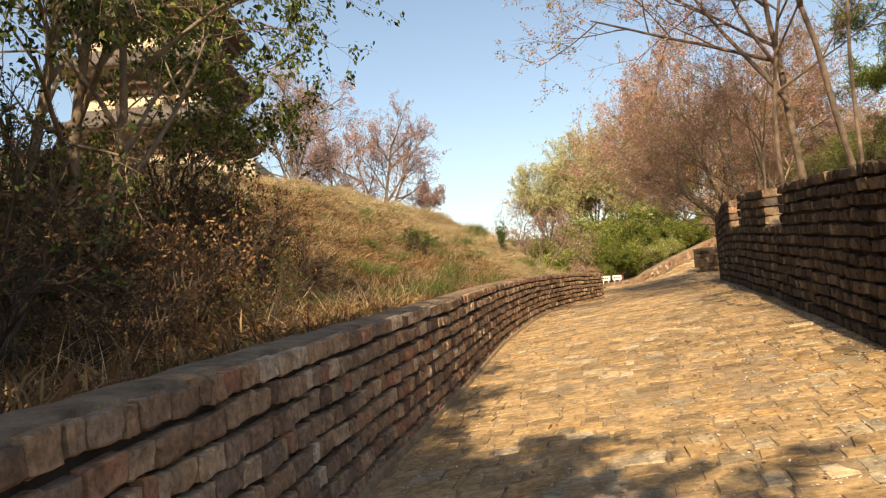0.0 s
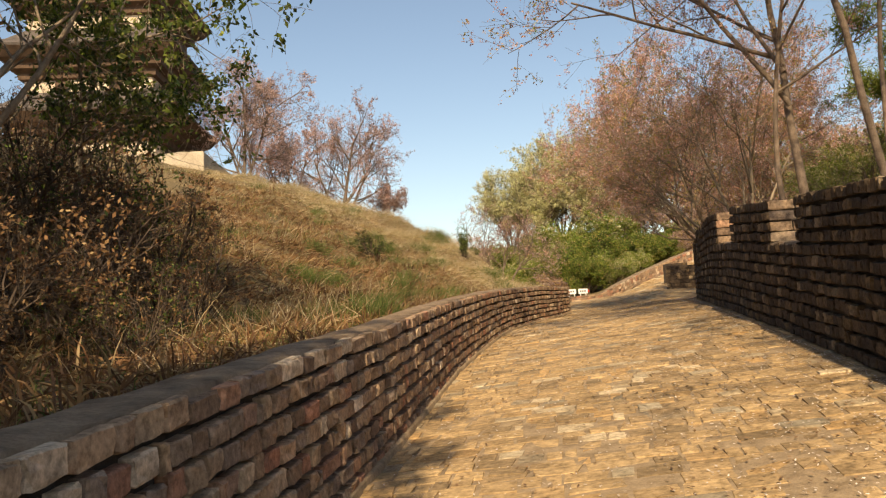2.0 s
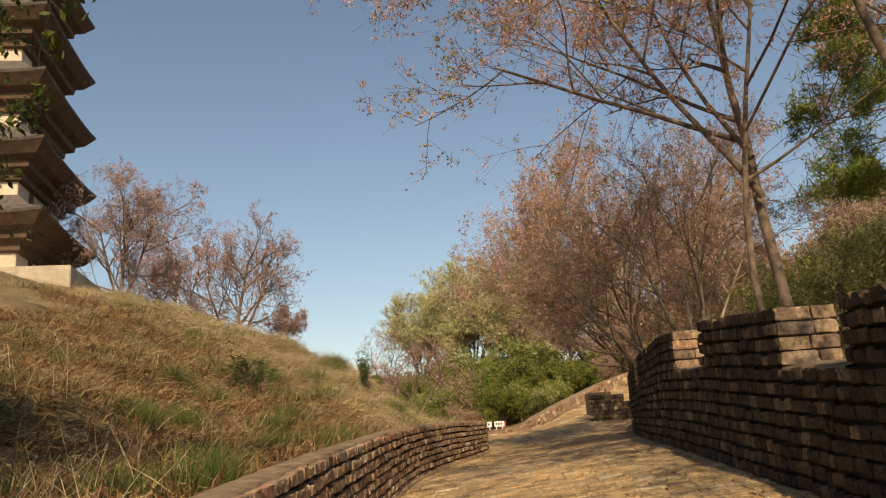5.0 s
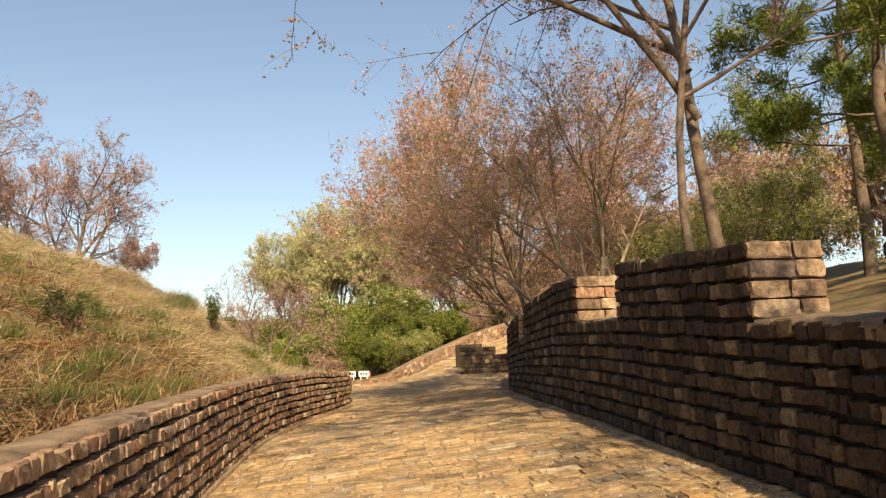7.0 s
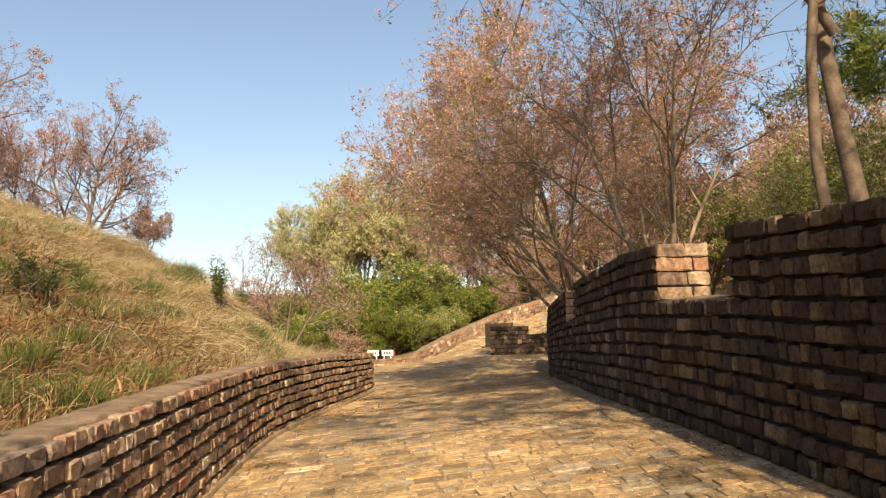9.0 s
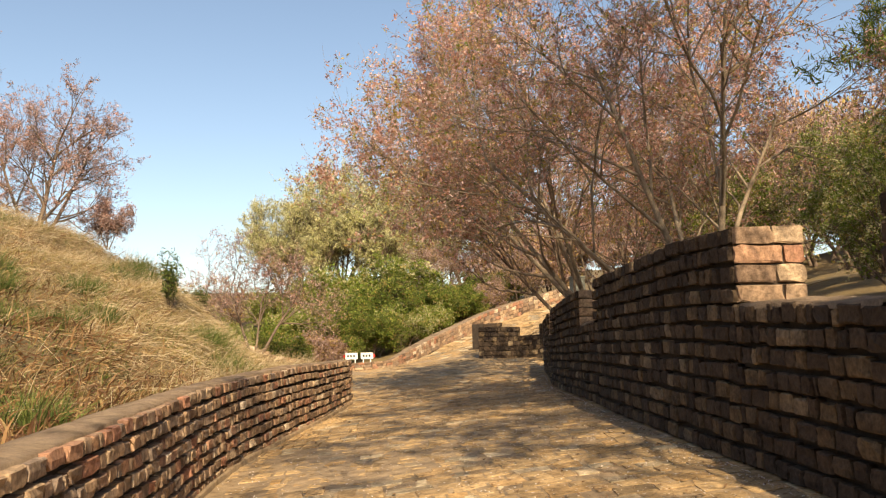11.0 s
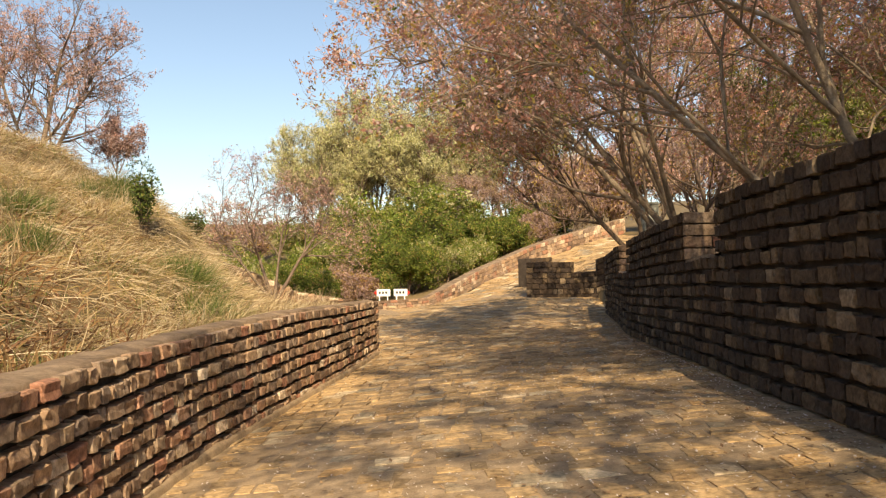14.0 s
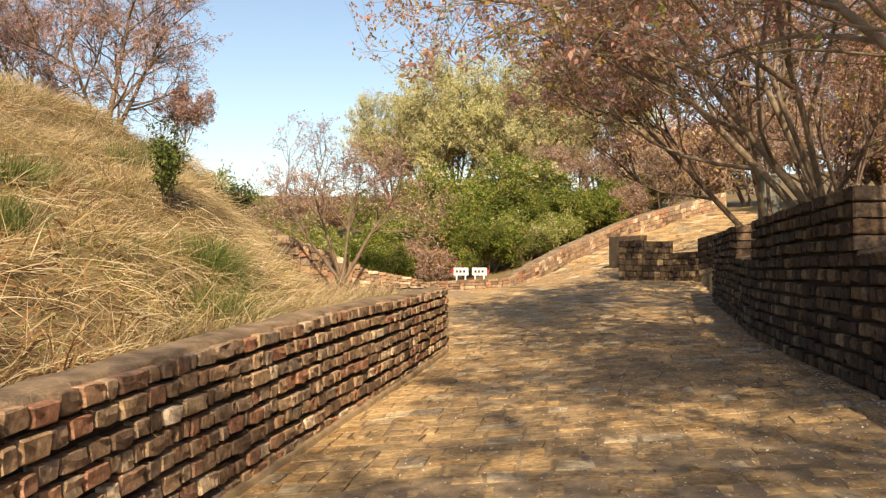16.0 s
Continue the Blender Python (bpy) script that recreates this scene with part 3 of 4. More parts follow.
CHERRY = (4, (6, 5, 5, 4), 0.10, 0.03, 0.78, 0.62)
MIXED = [(PINK, 0.58), (MAUVE, 0.08), (OCHRE, 0.19), (FRESH, 0.15)]
row = "cherry trees along the wall"
# out-of-view tree, added to cast dappled shade on the paving
b = on(6.2, 6.2)
tree("cherry_tree", 13, [(b, (-0.30, 0.0, 1), 6.4, 0.07), ((b[0] + 0.2, b[1] - 0.3, b[2]), (-0.55, -0.2, 1), 6.0, 0.06)], CHERRY, 12000, 0.05, MIXED, BARK, "unseen leaning cherry tree with reddish young leaves, added behind the parapet to dapple the paving", group=row, floor=5.2, bare=0.55)
b = on(6.85, 13.3)
tree("cherry_tree", 11, [(b, (-0.15, 0.02, 1), 7.5, 0.062), ((b[0] + 0.25, b[1] + 0.7, b[2]), (0.03, 0.05, 1), 7.0, 0.045)], CHERRY, 76000, 0.05, MIXED, BARK, "slender two-stemmed cherry tree with reddish young leaves", group=row, floor=5.0, bare=0.5)
b = on(8.45, 19.05)
tree("cherry_tree", 12, [(b, (-0.06, 0.05, 1), 7.4, 0.11), ((b[0] - 0.42, b[1] - 0.05, b[2]), (-0.12, 0.02, 1), 6.8, 0.07), ((b[0] - 0.2, b[1] + 0.15, b[2] + 3.2), (-0.65, 0.1, 0.95), 4.9, 0.06), ((b[0] - 0.25, b[1] + 0.2, b[2] + 3.9), (-0.45, 0.5, 1), 4.8, 0.05)], CHERRY, 60000, 0.052, MIXED, BARK, "tall forked cherry tree with thin pink-brown leaves", group=row, floor=6.0, bare=0.5)
WIDE = (4, (7, 6, 5, 4), 0.11, 0.02, 0.72, 0.60)
for seed, (x, y), stems, count, floor, fit in (
    (21, (9.7, 25.4), [((-0.4, 0.1, 1), 4.6, 0.07), ((-0.7, 0.4, 1), 4.3, 0.065), ((0.2, -0.2, 1), 4.6, 0.07), ((0.1, 0.7, 1), 4.4, 0.06), ((0.6, 0.1, 1), 4.0, 0.06)], 40000, 4.3, None),
    (22, (11.5, 31.8), [((-1.0, -0.1, 0.95), 6.4, 0.085), ((-0.7, -0.6, 1.0), 5.8, 0.08), ((-0.3, 0.5, 1), 5.8, 0.08), ((-1.05, 0.5, 1.0), 6.0, 0.08), ((0.8, -0.3, 1), 5.0, 0.07), ((-0.55, 0.1, 1), 5.6, 0.07), ((0.2, -0.7, 1), 5.2, 0.07)], 95000, 5.6, (8.6, 5.9)),
    (23, (13.6, 37.4), [((-1.0, 0.1, 0.85), 5.4, 0.09), ((-0.5, -0.6, 1), 5.4, 0.08), ((0.1, 0.6, 1), 5.4, 0.08), ((0.7, -0.3, 1), 4.8, 0.07), ((-0.3, -0.1, 1), 5.2, 0.07)], 70000, 5.8, (7.6, 4.8)),
    (24, (18.5, 42.0), [((-0.7, -0.2, 1), 5.5, 0.10), ((0.3, 0.3, 1), 5.5, 0.10), ((-0.1, -0.8, 0.9), 5.0, 0.09)], 50000, 5.8, (8.5, 5.0))):
    b = on(x, y)
    tree("cherry_tree", seed, [((b[0] + 0.22 * math.cos(2.1 * i), b[1] + 0.22 * math.sin(2.1 * i), b[2]), w, l, r * 0.85) for i, (w, l, r) in enumerate(stems)], WIDE, int(count * 0.9), 0.048 if seed == 21 else 0.06, MIXED, PALE_BARK if seed < 23 else BARK, "spreading many-stemmed cherry tree with pink and ochre leaves", group=row, floor=floor, bare=0.34, fit=fit)

SPARSE = (4, (8, 6, 5, 4), 0.09, 0.06, 0.8, 0.6)
b = (5.4, 48.4, 2.6)
tree("cherry_tree", 31, [(b, (-0.35, 0, 1), 2.8, 0.075), (b, (0.6, 0.1, 0.9), 3.2, 0.07), (b, (-0.8, 0.1, 0.9), 3.2, 0.06), (b, (0.1, 0.5, 1), 2.8, 0.06)], (4, (7, 6, 5, 4), 0.09, 0.0, 0.72, 0.62), 15000, 0.055, [(PINK, 0.4), (MAUVE, 0.35), (OCHRE, 0.25)], BARK, "small airy cherry tree in bud beside the far wall", fit=(4.9, 3.4), bare=0.5)
for seed, (x, y, z), s, mats in ((32, (-3.6, 57.0, 8.0), 1.0, [(MAUVE, 0.75), (PINK, 0.25)]), (33, (-8.6, 51.0, 9.8), 0.95, [(MAUVE, 0.9), (PINK, 0.1)]), (34, (-0.6, 57.3, 8.2), 0.3, [(MAUVE, 0.8), (PINK, 0.2)]), (35, (-7.4, 60, 9.0), 0.9, [(MAUVE, 0.4), (PINK, 0.6)])):
    tree("cherry_tree", seed, [((x, y, z), (0.1, 0, 1), 4.6 * s, 0.13 * s), ((x + 0.1, y, z), (0.6, 0, 1), 4.4 * s, 0.10 * s), ((x, y, z), (-0.6, 0.2, 1), 4.2 * s, 0.10 * s)], SPARSE, int(30000 * s), 0.075, mats, BARK, "nearly bare cherry tree with mauve buds behind the bank", group="budding trees behind the bank", fit=(7.6 * s, 3.9 * s), bare=0.12)


# ---- paving ----
def paving():
    """Rows of rough setts laid across the way."""
    y0, y1, depth = 1.5, 50.3, 0.25
    line = np.array([((left_x(y) + right_x(y)) / 2, y) for y in np.arange(-6, 50, 0.1)])
    bed_v, bed_f = [], []
    for i, y in enumerate(np.arange(-8, 50.8, 0.7)):
        lx, rx = float(left_x(y)) - 0.3, float(right_x(y)) + 0.3
        if y > 35.4:
            lx = lx - (y - 35.4) * 0.1
        for j in range(9):
            x = lx + (rx - lx) * j / 8
            bed_v.append((x, y, float(ground_z(x, y) if 0 < j < 8 else ramp_z(x, y) - 0.1) + 0.092))
        if i:
            k = 9 * i
            bed_f += [(k - 9 + j, k - 8 + j, k + 1 + j, k + j) for j in range(8)]
    road = tagged(new("pavement", mesh_of("pavement", bed_v, bed_f, SAND, True)), "sunlit tan stone sett paving climbing between walls", "pavement", kind="structure")
    ring = np.array([0, 0, 1, 1])
    gu, gv = np.meshgrid(ring, ring, indexing="ij")
    grid = np.array([(a * 4 + b, (a + 1) * 4 + b, (a + 1) * 4 + b + 1, a * 4 + b + 1) for a in range(3) for b in range(3)])
    outer = np.ones((4, 4), bool)
    outer[1:3, 1:3] = False

    def shape():
        x, y = gu.astype(float).copy(), gv.astype(float).copy()
        x[1:3, 1:3] = x[1:3, 1:3] * 0.92 + 0.04
        y[1:3, 1:3] = y[1:3, 1:3] * 0.95 + 0.025
        jit = RNG.normal(0, 0.035, (2, 4, 4))
        x, y = x + jit[0], y + jit[1]
        z = np.where(outer, 0.0, 1.0 + RNG.normal(0, 0.05, (4, 4)) + RNG.normal(0, 0.06) * (x - 0.5))
        return np.stack([x, y, z], -1).reshape(-1, 3)

    shapes = [quads_mesh("sett", shape(), grid, PAVER) for _ in range(12)]
    many, single = [], 0
    s = 0.0
    y = y0
    while y < y1:
        cx = (float(left_x(y)) + float(right_x(y))) / 2
        tx = (float(left_x(y + 1)) + float(right_x(y + 1)) - float(left_x(y - 1)) - float(right_x(y - 1))) / 4
        tx = np.clip(tx, 0, 0.42)
        n = math.hypot(tx, 1)
        fwd, side = np.array([tx, 1]) / n, np.array([1, -tx]) / n
        row_d = depth * (0.8 + 0.4 * RNG.random())
        a = (-3.6 if y < 36 else -6.0) - RNG.random() * 0.3
        end = 3.6 if y < 36 else 6.5
        while a < end:
            w = float(np.clip(RNG.normal(0.265, 0.09), 0.12, 0.52))
            p = np.array([cx, y]) + side * a
            q = p + side * w
            m = (p + q) / 2
            if m[0] > float(left_x(m[1])) - 0.12 - max(m[1] - 35.4, 0) * 0.1 and m[0] < float(right_x(m[1])) + 0.1:
                zf = (lambda x, yy: float(ground_z(min(x, float(right_x(yy)) - 0.05), yy)) + 0.1) if m[1] > 38 else (lambda x, yy: float(ramp_z(x, yy)))
                z0 = zf(*p)
                al = np.r_[side * (w - 0.014), zf(*q) - z0]
                r = p + fwd * row_d
                turn = RNG.normal(0, 0.07)
                al = al + np.r_[fwd * turn * w, 0]
                up = np.r_[fwd * (row_d * (0.97 + 0.07 * RNG.random()) - 0.006), zf(*r) - z0]
                wave = 0.05 * math.sin(1.1 * a + 0.9 * y) + 0.025 * math.sin(2.9 * a - 1.7 * y)
                o = np.r_[p + fwd * (wave + RNG.normal(0, 0.014)), z0 - 0.06 + RNG.normal(0, 0.004)]
                if 23.8 < m[1] < 27.4 and single < 300:
                    ob = part("sett", shapes[single % 12], road)
                    mm = np.eye(4)
                    mm[:3, 0], mm[:3, 1], mm[:3, 2], mm[:3, 3] = al, up, (0, 0, 0.06), o
                    ob.matrix_basis = Matrix(mm.tolist())
                    single += 1
                else:
                    sh = shape()
                    many.append(o + sh[:, :1] * al + sh[:, 1:2] * up + sh[:, 2:] * np.array([0, 0, 0.06]))
            a += w
        y += row_d / max(fwd[1], 0.7)
    q = (np.arange(len(many))[:, None, None] * 16 + grid[None]).reshape(-1, 4)
    tagged(part("settwork", quads_mesh("settwork", np.concatenate(many), q, PAVER), road), "worn tan setts", kind="stuff")


paving()


def upper_paving():
    """Setts of the upper way, which climbs beside the far wall."""
    pts = np.array([(6.5, 49.9), (9.5, 49.9), (11.6, 49.5), (13.6, 51.0), (15.4, 53.2), (18.6, 55.9), (21.5, 57.4), (24, 58.2)])
    d = np.r_[0, np.cumsum(np.hypot(*np.diff(pts, axis=0).T))]
    ring = np.array([0.03, 0.97])
    v, s = [], 0.0
    while s < d[-1] - 0.4:
        a, b = (np.array([np.interp(k, d, pts[:, j]) for j in range(2)]) for k in (s, s + 0.4))
        t = (b - a) / np.hypot(*(b - a))
        o = np.array([t[1], -t[0]])
        w = -1.2
        while w < 4.6:
            e = w + 0.3 + 0.4 * RNG.random()
            lift = RNG.normal(0, 0.012)
            c = [a + o * (w + 0.02), a + o * (e - 0.02), b + o * (e - 0.02) - t * 0.03, b + o * (w + 0.02) - t * 0.03]
            top = [(*k, float(ground_z(*k)) + 0.05 + lift + RNG.normal(0, 0.006)) for k in c]
            v += [(x, y, z - 0.09) for x, y, z in top] + top
            w = e
        s += 0.4
    n = len(v) // 8
    box = np.array([(4, 5, 6, 7), (0, 1, 5, 4), (1, 2, 6, 5), (2, 3, 7, 6), (3, 0, 4, 7)])
    q = (np.arange(n)[:, None, None] * 8 + box[None]).reshape(-1, 4)
    tagged(new("pavement_upper", quads_mesh("pavement_upper", v, q, PAVER)), "pale stone paving of the upper way", "pavement", kind="structure")


upper_paving()


# ---- grass ----
def blades(name, places, length, width, way, mat, label, category, bend=0.5, seed=3):
    """Grass blades of two segments. places: bases; way: the way they lean, one for each."""
    r = np.random.default_rng(seed)
    n = len(places)
    ln = length * (0.5 + r.random((n, 1)))
    d = way + r.normal(0, 0.35, (n, 3))
    d /= np.linalg.norm(d, axis=1)[:, None]
    side = np.cross(d, r.normal(0, 1, (n, 3)))
    side /= np.linalg.norm(side, axis=1)[:, None] + 1e-9
    side = side * width * (0.6 + 0.8 * r.random((n, 1)))
    mid = places + d * ln * 0.5
    tip = mid + (d + np.array([0, 0, -bend])) * ln * 0.5
    v = np.stack([places - side, places + side, mid + side * 0.8, mid - side * 0.8, tip + side * 0.15, tip - side * 0.15], 1).reshape(-1, 3)
    i = np.arange(n)[:, None] * 6
    q = np.concatenate([i + [[0, 1, 2, 3]], i + [[3, 2, 4, 5]]], 1).reshape(-1, 4)
    return tagged(new(name, quads_mesh(name, v, q, mat)), label, category, kind="stuff")


def sunny(x, y):
    """How far a place lies past the line where the dry grass begins."""
    return y - (26.5 + (3.3 - x) * 1.5)


def bank_places(n, y0, y1, u0, u1, seed, patch=None, zone=0, thin=0.0):
    r = np.random.default_rng(seed)
    y = y0 + (y1 - y0) * r.random(n)
    u = u0 + (u1 - u0) * r.random(n) ** 1.2
    x = left_x(np.minimum(y, 35.4)) - u - np.maximum(y - 35.0, 0) * 0.8
    if patch is not None:
        f = np.array([noise.noise(Vector((a * 0.45 + patch, b * 0.45, patch))) for a, b in zip(x, y)])
        keep = f > 0.05
        x, y = x[keep], y[keep]
    if zone:
        d = sunny(x, y) * zone + 2.2 * r.normal(size=len(x))
        keep = (d > 0) | (r.random(len(x)) < thin)
        x, y = x[keep], y[keep]
    return np.c_[x, y, ground_z(x, y)]


def down(p, fall, lift):
    """The way down the bank at each place, with a little lift off the ground."""
    e = 0.3
    gx = (ground_z(p[:, 0] + e, p[:, 1]) - ground_z(p[:, 0] - e, p[:, 1])) / (2 * e)
    gy = (ground_z(p[:, 0], p[:, 1] + e) - ground_z(p[:, 0], p[:, 1] - e)) / (2 * e)
    n = np.sqrt(gx * gx + gy * gy) + 0.25
    d = np.c_[-gx / n, -gy / n, -(gx * gx + gy * gy) / n] * fall
    swirl = np.sin(p[:, 1] * 0.9 + 0.6 * p[:, 0]) * 0.15
    cell = (np.floor(p[:, 0] * 3.1) * 57 + np.floor(p[:, 1] * 2.7) * 131).astype(int) % 997
    clump = np.random.default_rng(77).normal(0, 1, (997, 3))[cell] * [0.22, 0.32, 0.10]
    return d + clump + np.c_[0.1 + 0 * swirl, swirl, lift + 0 * swirl]


p = bank_places(130000, 10, 47, 0.62, 14, 41, None, 1, 0.10)
p[:, 2] += 0.05
blades("dry_grass", p, 0.40, 0.0032, down(p, 0.9, 0.22) + 0.28 * np.random.default_rng(8).normal(size=p.shape), STRAW, "long dry straw-coloured grass combed down the bank", "grass", 0.12, 42)
p = np.concatenate([bank_places(70000, 14, 47, 0.36, 14, 51, 2.0, 1, 0.05), bank_places(30000, 24, 47, 0.36, 12, 52, None, 1)])
blades("pale_grass", p, 0.19, 0.0035, down(p, 0.3, 0.8), OLIVE, "short olive and straw grass standing in the sun", "grass", 0.3, 53)
p = bank_places(50000, 14, 44, 0.36, 12, 54, 13.0, 1, 0.05)
blades("russet_weeds", p, 0.26, 0.0045, down(p, 0.7, 0.35), BRAMBLE, "russet dead weeds in patches on the bank", "undergrowth", 0.3, 55)
p = np.concatenate([bank_places(40000, 6, 44, 0.36, 12, 43, 5.0), bank_places(22000, 6, 40, 0.36, 12, 47, 9.0, -1)])
blades("green_grass", p, 0.19, 0.004, np.tile([0.2, -0.15, 0.9], (len(p), 1)), GRASS, "tufts of fresh green grass on the bank", "grass", 0.5, 44)
p = bank_places(90000, 0, 40, 0.36, 13, 45, None, -1)
blades("dead_bracken", p, 0.34, 0.009, down(p, 0.5, 0.4) + 0.3 * np.random.default_rng(9).normal(size=p.shape), BRAMBLE, "brown dead bracken and bramble litter on the shaded bank", "undergrowth", 0.6, 46)
p = bank_places(7000, 2, 30, 1.1, 10, 56, 7.0, -1)
blades("bleached_stalks", p, 0.55, 0.004, down(p, 0.6, 0.45) + 0.35 * np.random.default_rng(10).normal(size=p.shape), STRAW, "bleached dead stalks lying over the shaded undergrowth", "undergrowth", 0.25, 57)


def tufts(n, seed):
    """Tall green clumps standing here and there on the bank."""
    r = np.random.default_rng(seed)
    c = bank_places(n, 12, 40, 0.8, 9, seed)
    k = 420
    p = np.repeat(c, k, 0)
    off = r.normal(0, 0.14, (len(p), 2))
    p[:, :2] += off
    p[:, 2] = ground_z(p[:, 0], p[:, 1])
    way = np.c_[off * 1.9, np.ones(len(p))] + [0.1, -0.1, 0]
    blades("grass_tufts", p, 0.40, 0.0035, way, GRASS, "tall clumps of green grass on the bank", "grass", 0.4, seed)


tufts(46, 48)


# ---- shrubs and woods ----
BUSHY = (3, (7, 6, 5), 0.16, 0.05, 0.6, 0.6)


def shrub(name, seed, place, height, spread, count, size, mats, bark, label, category="shrub", group="", stems=7, spec=BUSHY, jitter=0.1, half=None, bare=0.3):
    r = np.random.default_rng(seed)
    rows = []
    for k in range(stems):
        a = 2 * math.pi * (k + r.random()) / stems
        rows.append(((place[0] + 0.15 * math.cos(a), place[1] + 0.15 * math.sin(a), place[2]), (spread * math.cos(a), spread * math.sin(a), 1), height * (0.7 + 0.4 * r.random()), 0.02 + 0.012 * height))
    return tree(name, seed, rows, spec, count, size, mats, bark, label, jitter=jitter, category=category, group=group, fit=(height, half or height * 0.55), bare=bare)


def woods():
    """A few model trees, then copies of them at many sizes."""
    sets = {"green": [(GREEN, 0.48), (FRESH, 0.32), (OCHRE, 0.12), (BRAMBLE, 0.08)], "fresh": [(FRESH, 0.62), (WILLOW, 0.2), (OCHRE, 0.18)], "brown": [(OCHRE, 0.3), (MAUVE, 0.4), (BRAMBLE, 0.3)]}
    words = {"green": "dense green bush on the far slope", "fresh": "young tree in fresh yellow-green leaf", "brown": "russet tree just coming into leaf"}
    spots = [(7.2, 53.6, 3.9, 1.3, "green"), (9.0, 54.2, 4.0, 1.3, "brown"), (11.4, 55.0, 4.9, 1.4, "green"), (13.2, 56.2, 5.2, 1.6, "fresh"), (15.2, 58.0, 5.4, 1.4, "fresh"), (17.4, 59.6, 6.6, 1.5, "green"), (19.6, 60.8, 7.2, 1.6, "brown"), (5.4, 55.0, 3.8, 1.3, "fresh"), (5, 59, 4.4, 1.6, "fresh"), (7.4, 60.5, 4.8, 1.8, "green"), (9.0, 61.5, 5.6, 1.9, "fresh"), (10.9, 59.4, 5.6, 1.9, "green"), (13.2, 60.2, 6.8, 2.4, "green"), (15.4, 59.4, 5.6, 1.7, "green"), (16.8, 61.4, 6.8, 2.2, "green"), (18.8, 62.2, 6.6, 1.9, "green"), (20.8, 63.4, 7.8, 2.0, "green"), (12.0, 62.5, 6.6, 1.8, "fresh"),
             (8.6, 66.7, 7.4, 2.6, "fresh"), (11.6, 67, 8.2, 2.6, "fresh"), (15.3, 66.5, 8.8, 3.0, "fresh"), (19, 67.5, 10.2, 3.0, "brown"), (23, 65.5, 11, 3.2, "brown"), (5.2, 68, 7.0, 2.2, "brown"), (21.6, 61.8, 9.0, 2.4, "brown"), (24.5, 62.5, 10.5, 2.6, "brown"),
             (1.5, 66, 6.8, 2.2, "fresh"), (4, 63.5, 5.4, 1.8, "fresh"), (-1.8, 70, 8.2, 2.4, "fresh"), (26.5, 61, 12, 3.4, "brown"), (29, 55, 13, 3.6, "brown"), (25.5, 49.5, 10.5, 3.2, "brown"), (31, 47, 14, 4, "brown"), (27, 41, 12, 3.6, "brown"), (34, 53, 15, 4, "brown"), (33, 39, 15, 4, "brown"), (26, 55, 10.5, 2.8, "brown"), (22.5, 45.5, 9.0, 2.6, "brown"),
             (15.6, 33.6, 7.6, 2.2, "fresh"), (17.6, 30.6, 8.0, 2.4, "fresh"), (21, 34, 9.5, 3, "fresh"), (10.6, 22.9, 4.9, 1.1, "fresh"), (12.0, 23.6, 5.6, 1.5, "fresh"), (13.2, 19.6, 4.6, 1.5, "fresh"), (14.5, 25.5, 6.4, 1.8, "fresh"), (11.2, 17.6, 4.3, 1.3, "fresh"), (22, 27, 10, 3, "brown"), (19, 14, 8, 2.6, "fresh"), (26, 20, 12, 3.6, "brown"), (13.5, 11, 5.5, 2, "fresh")]
    models, used = {}, {}
    for i, (x, y, top, half, kind) in enumerate(spots):
        z = float(ground_z(x, y)) - 0.2
        key = kind + (" near" if y < 36 else "")
        mine = models.setdefault(key, [])
        if len(mine) < 3:
            ob = shrub("bush" if kind == "green" else "woodland_tree", 100 + i, (x, y, z), top - z, 0.7 if kind == "green" else 0.5, 34000 if kind == "green" else 20000, 0.066 if y > 36 else 0.062, sets[kind], BARK, words[kind], "bush" if kind == "green" else "tree", "bushes behind the sign" if kind == "green" else "woodland on the slope", 7 if kind == "green" else 5, (3, (8, 6, 5), 0.16, 0.06, 0.68, 0.58), 0.10, half)
            mine.append((ob, top - z, half))
        else:
            ob, h0, w0 = mine[used.get(key, 0) % 3]
            used[key] = used.get(key, 0) + 1
            copy_thing(ob, Matrix.Translation((x, y, z)) @ Matrix.Rotation(1.9 * i, 4, "Z") @ Matrix.Diagonal((half / w0, half / w0, (top - z) / h0, 1)))
    x, y, top = 14.7, 81, 18.0
    z = float(ground_z(x, y)) - 0.2
    first = shrub("willow_tree", 170, (x, y, z), top - z, 0.5, 60000, 0.13, [(WILLOW, 0.8), (FRESH, 0.2)], BARK, "rounded pale yellow-green tree in the distance", "tree", "pale trees in the distance", 8, (3, (9, 8, 6), 0.10, 0.10, 0.50, 0.55), 0.10, 5.4)
    for i, (x, y, kw, kh) in enumerate([(10.2, 82, 0.62, 0.70), (20.4, 80.5, 0.95, 0.97), (26, 84, 1.0, 1.0), (12.0, 79, 0.7, 0.72), (17.5, 78, 0.8, 0.8)]):
        copy_thing(first, Matrix.Translation((x, y, float(ground_z(x, y)) - 0.2)) @ Matrix.Rotation(2.0 + i, 4, "Z") @ Matrix.Diagonal((kw, kw, kh, 1)))


woods()


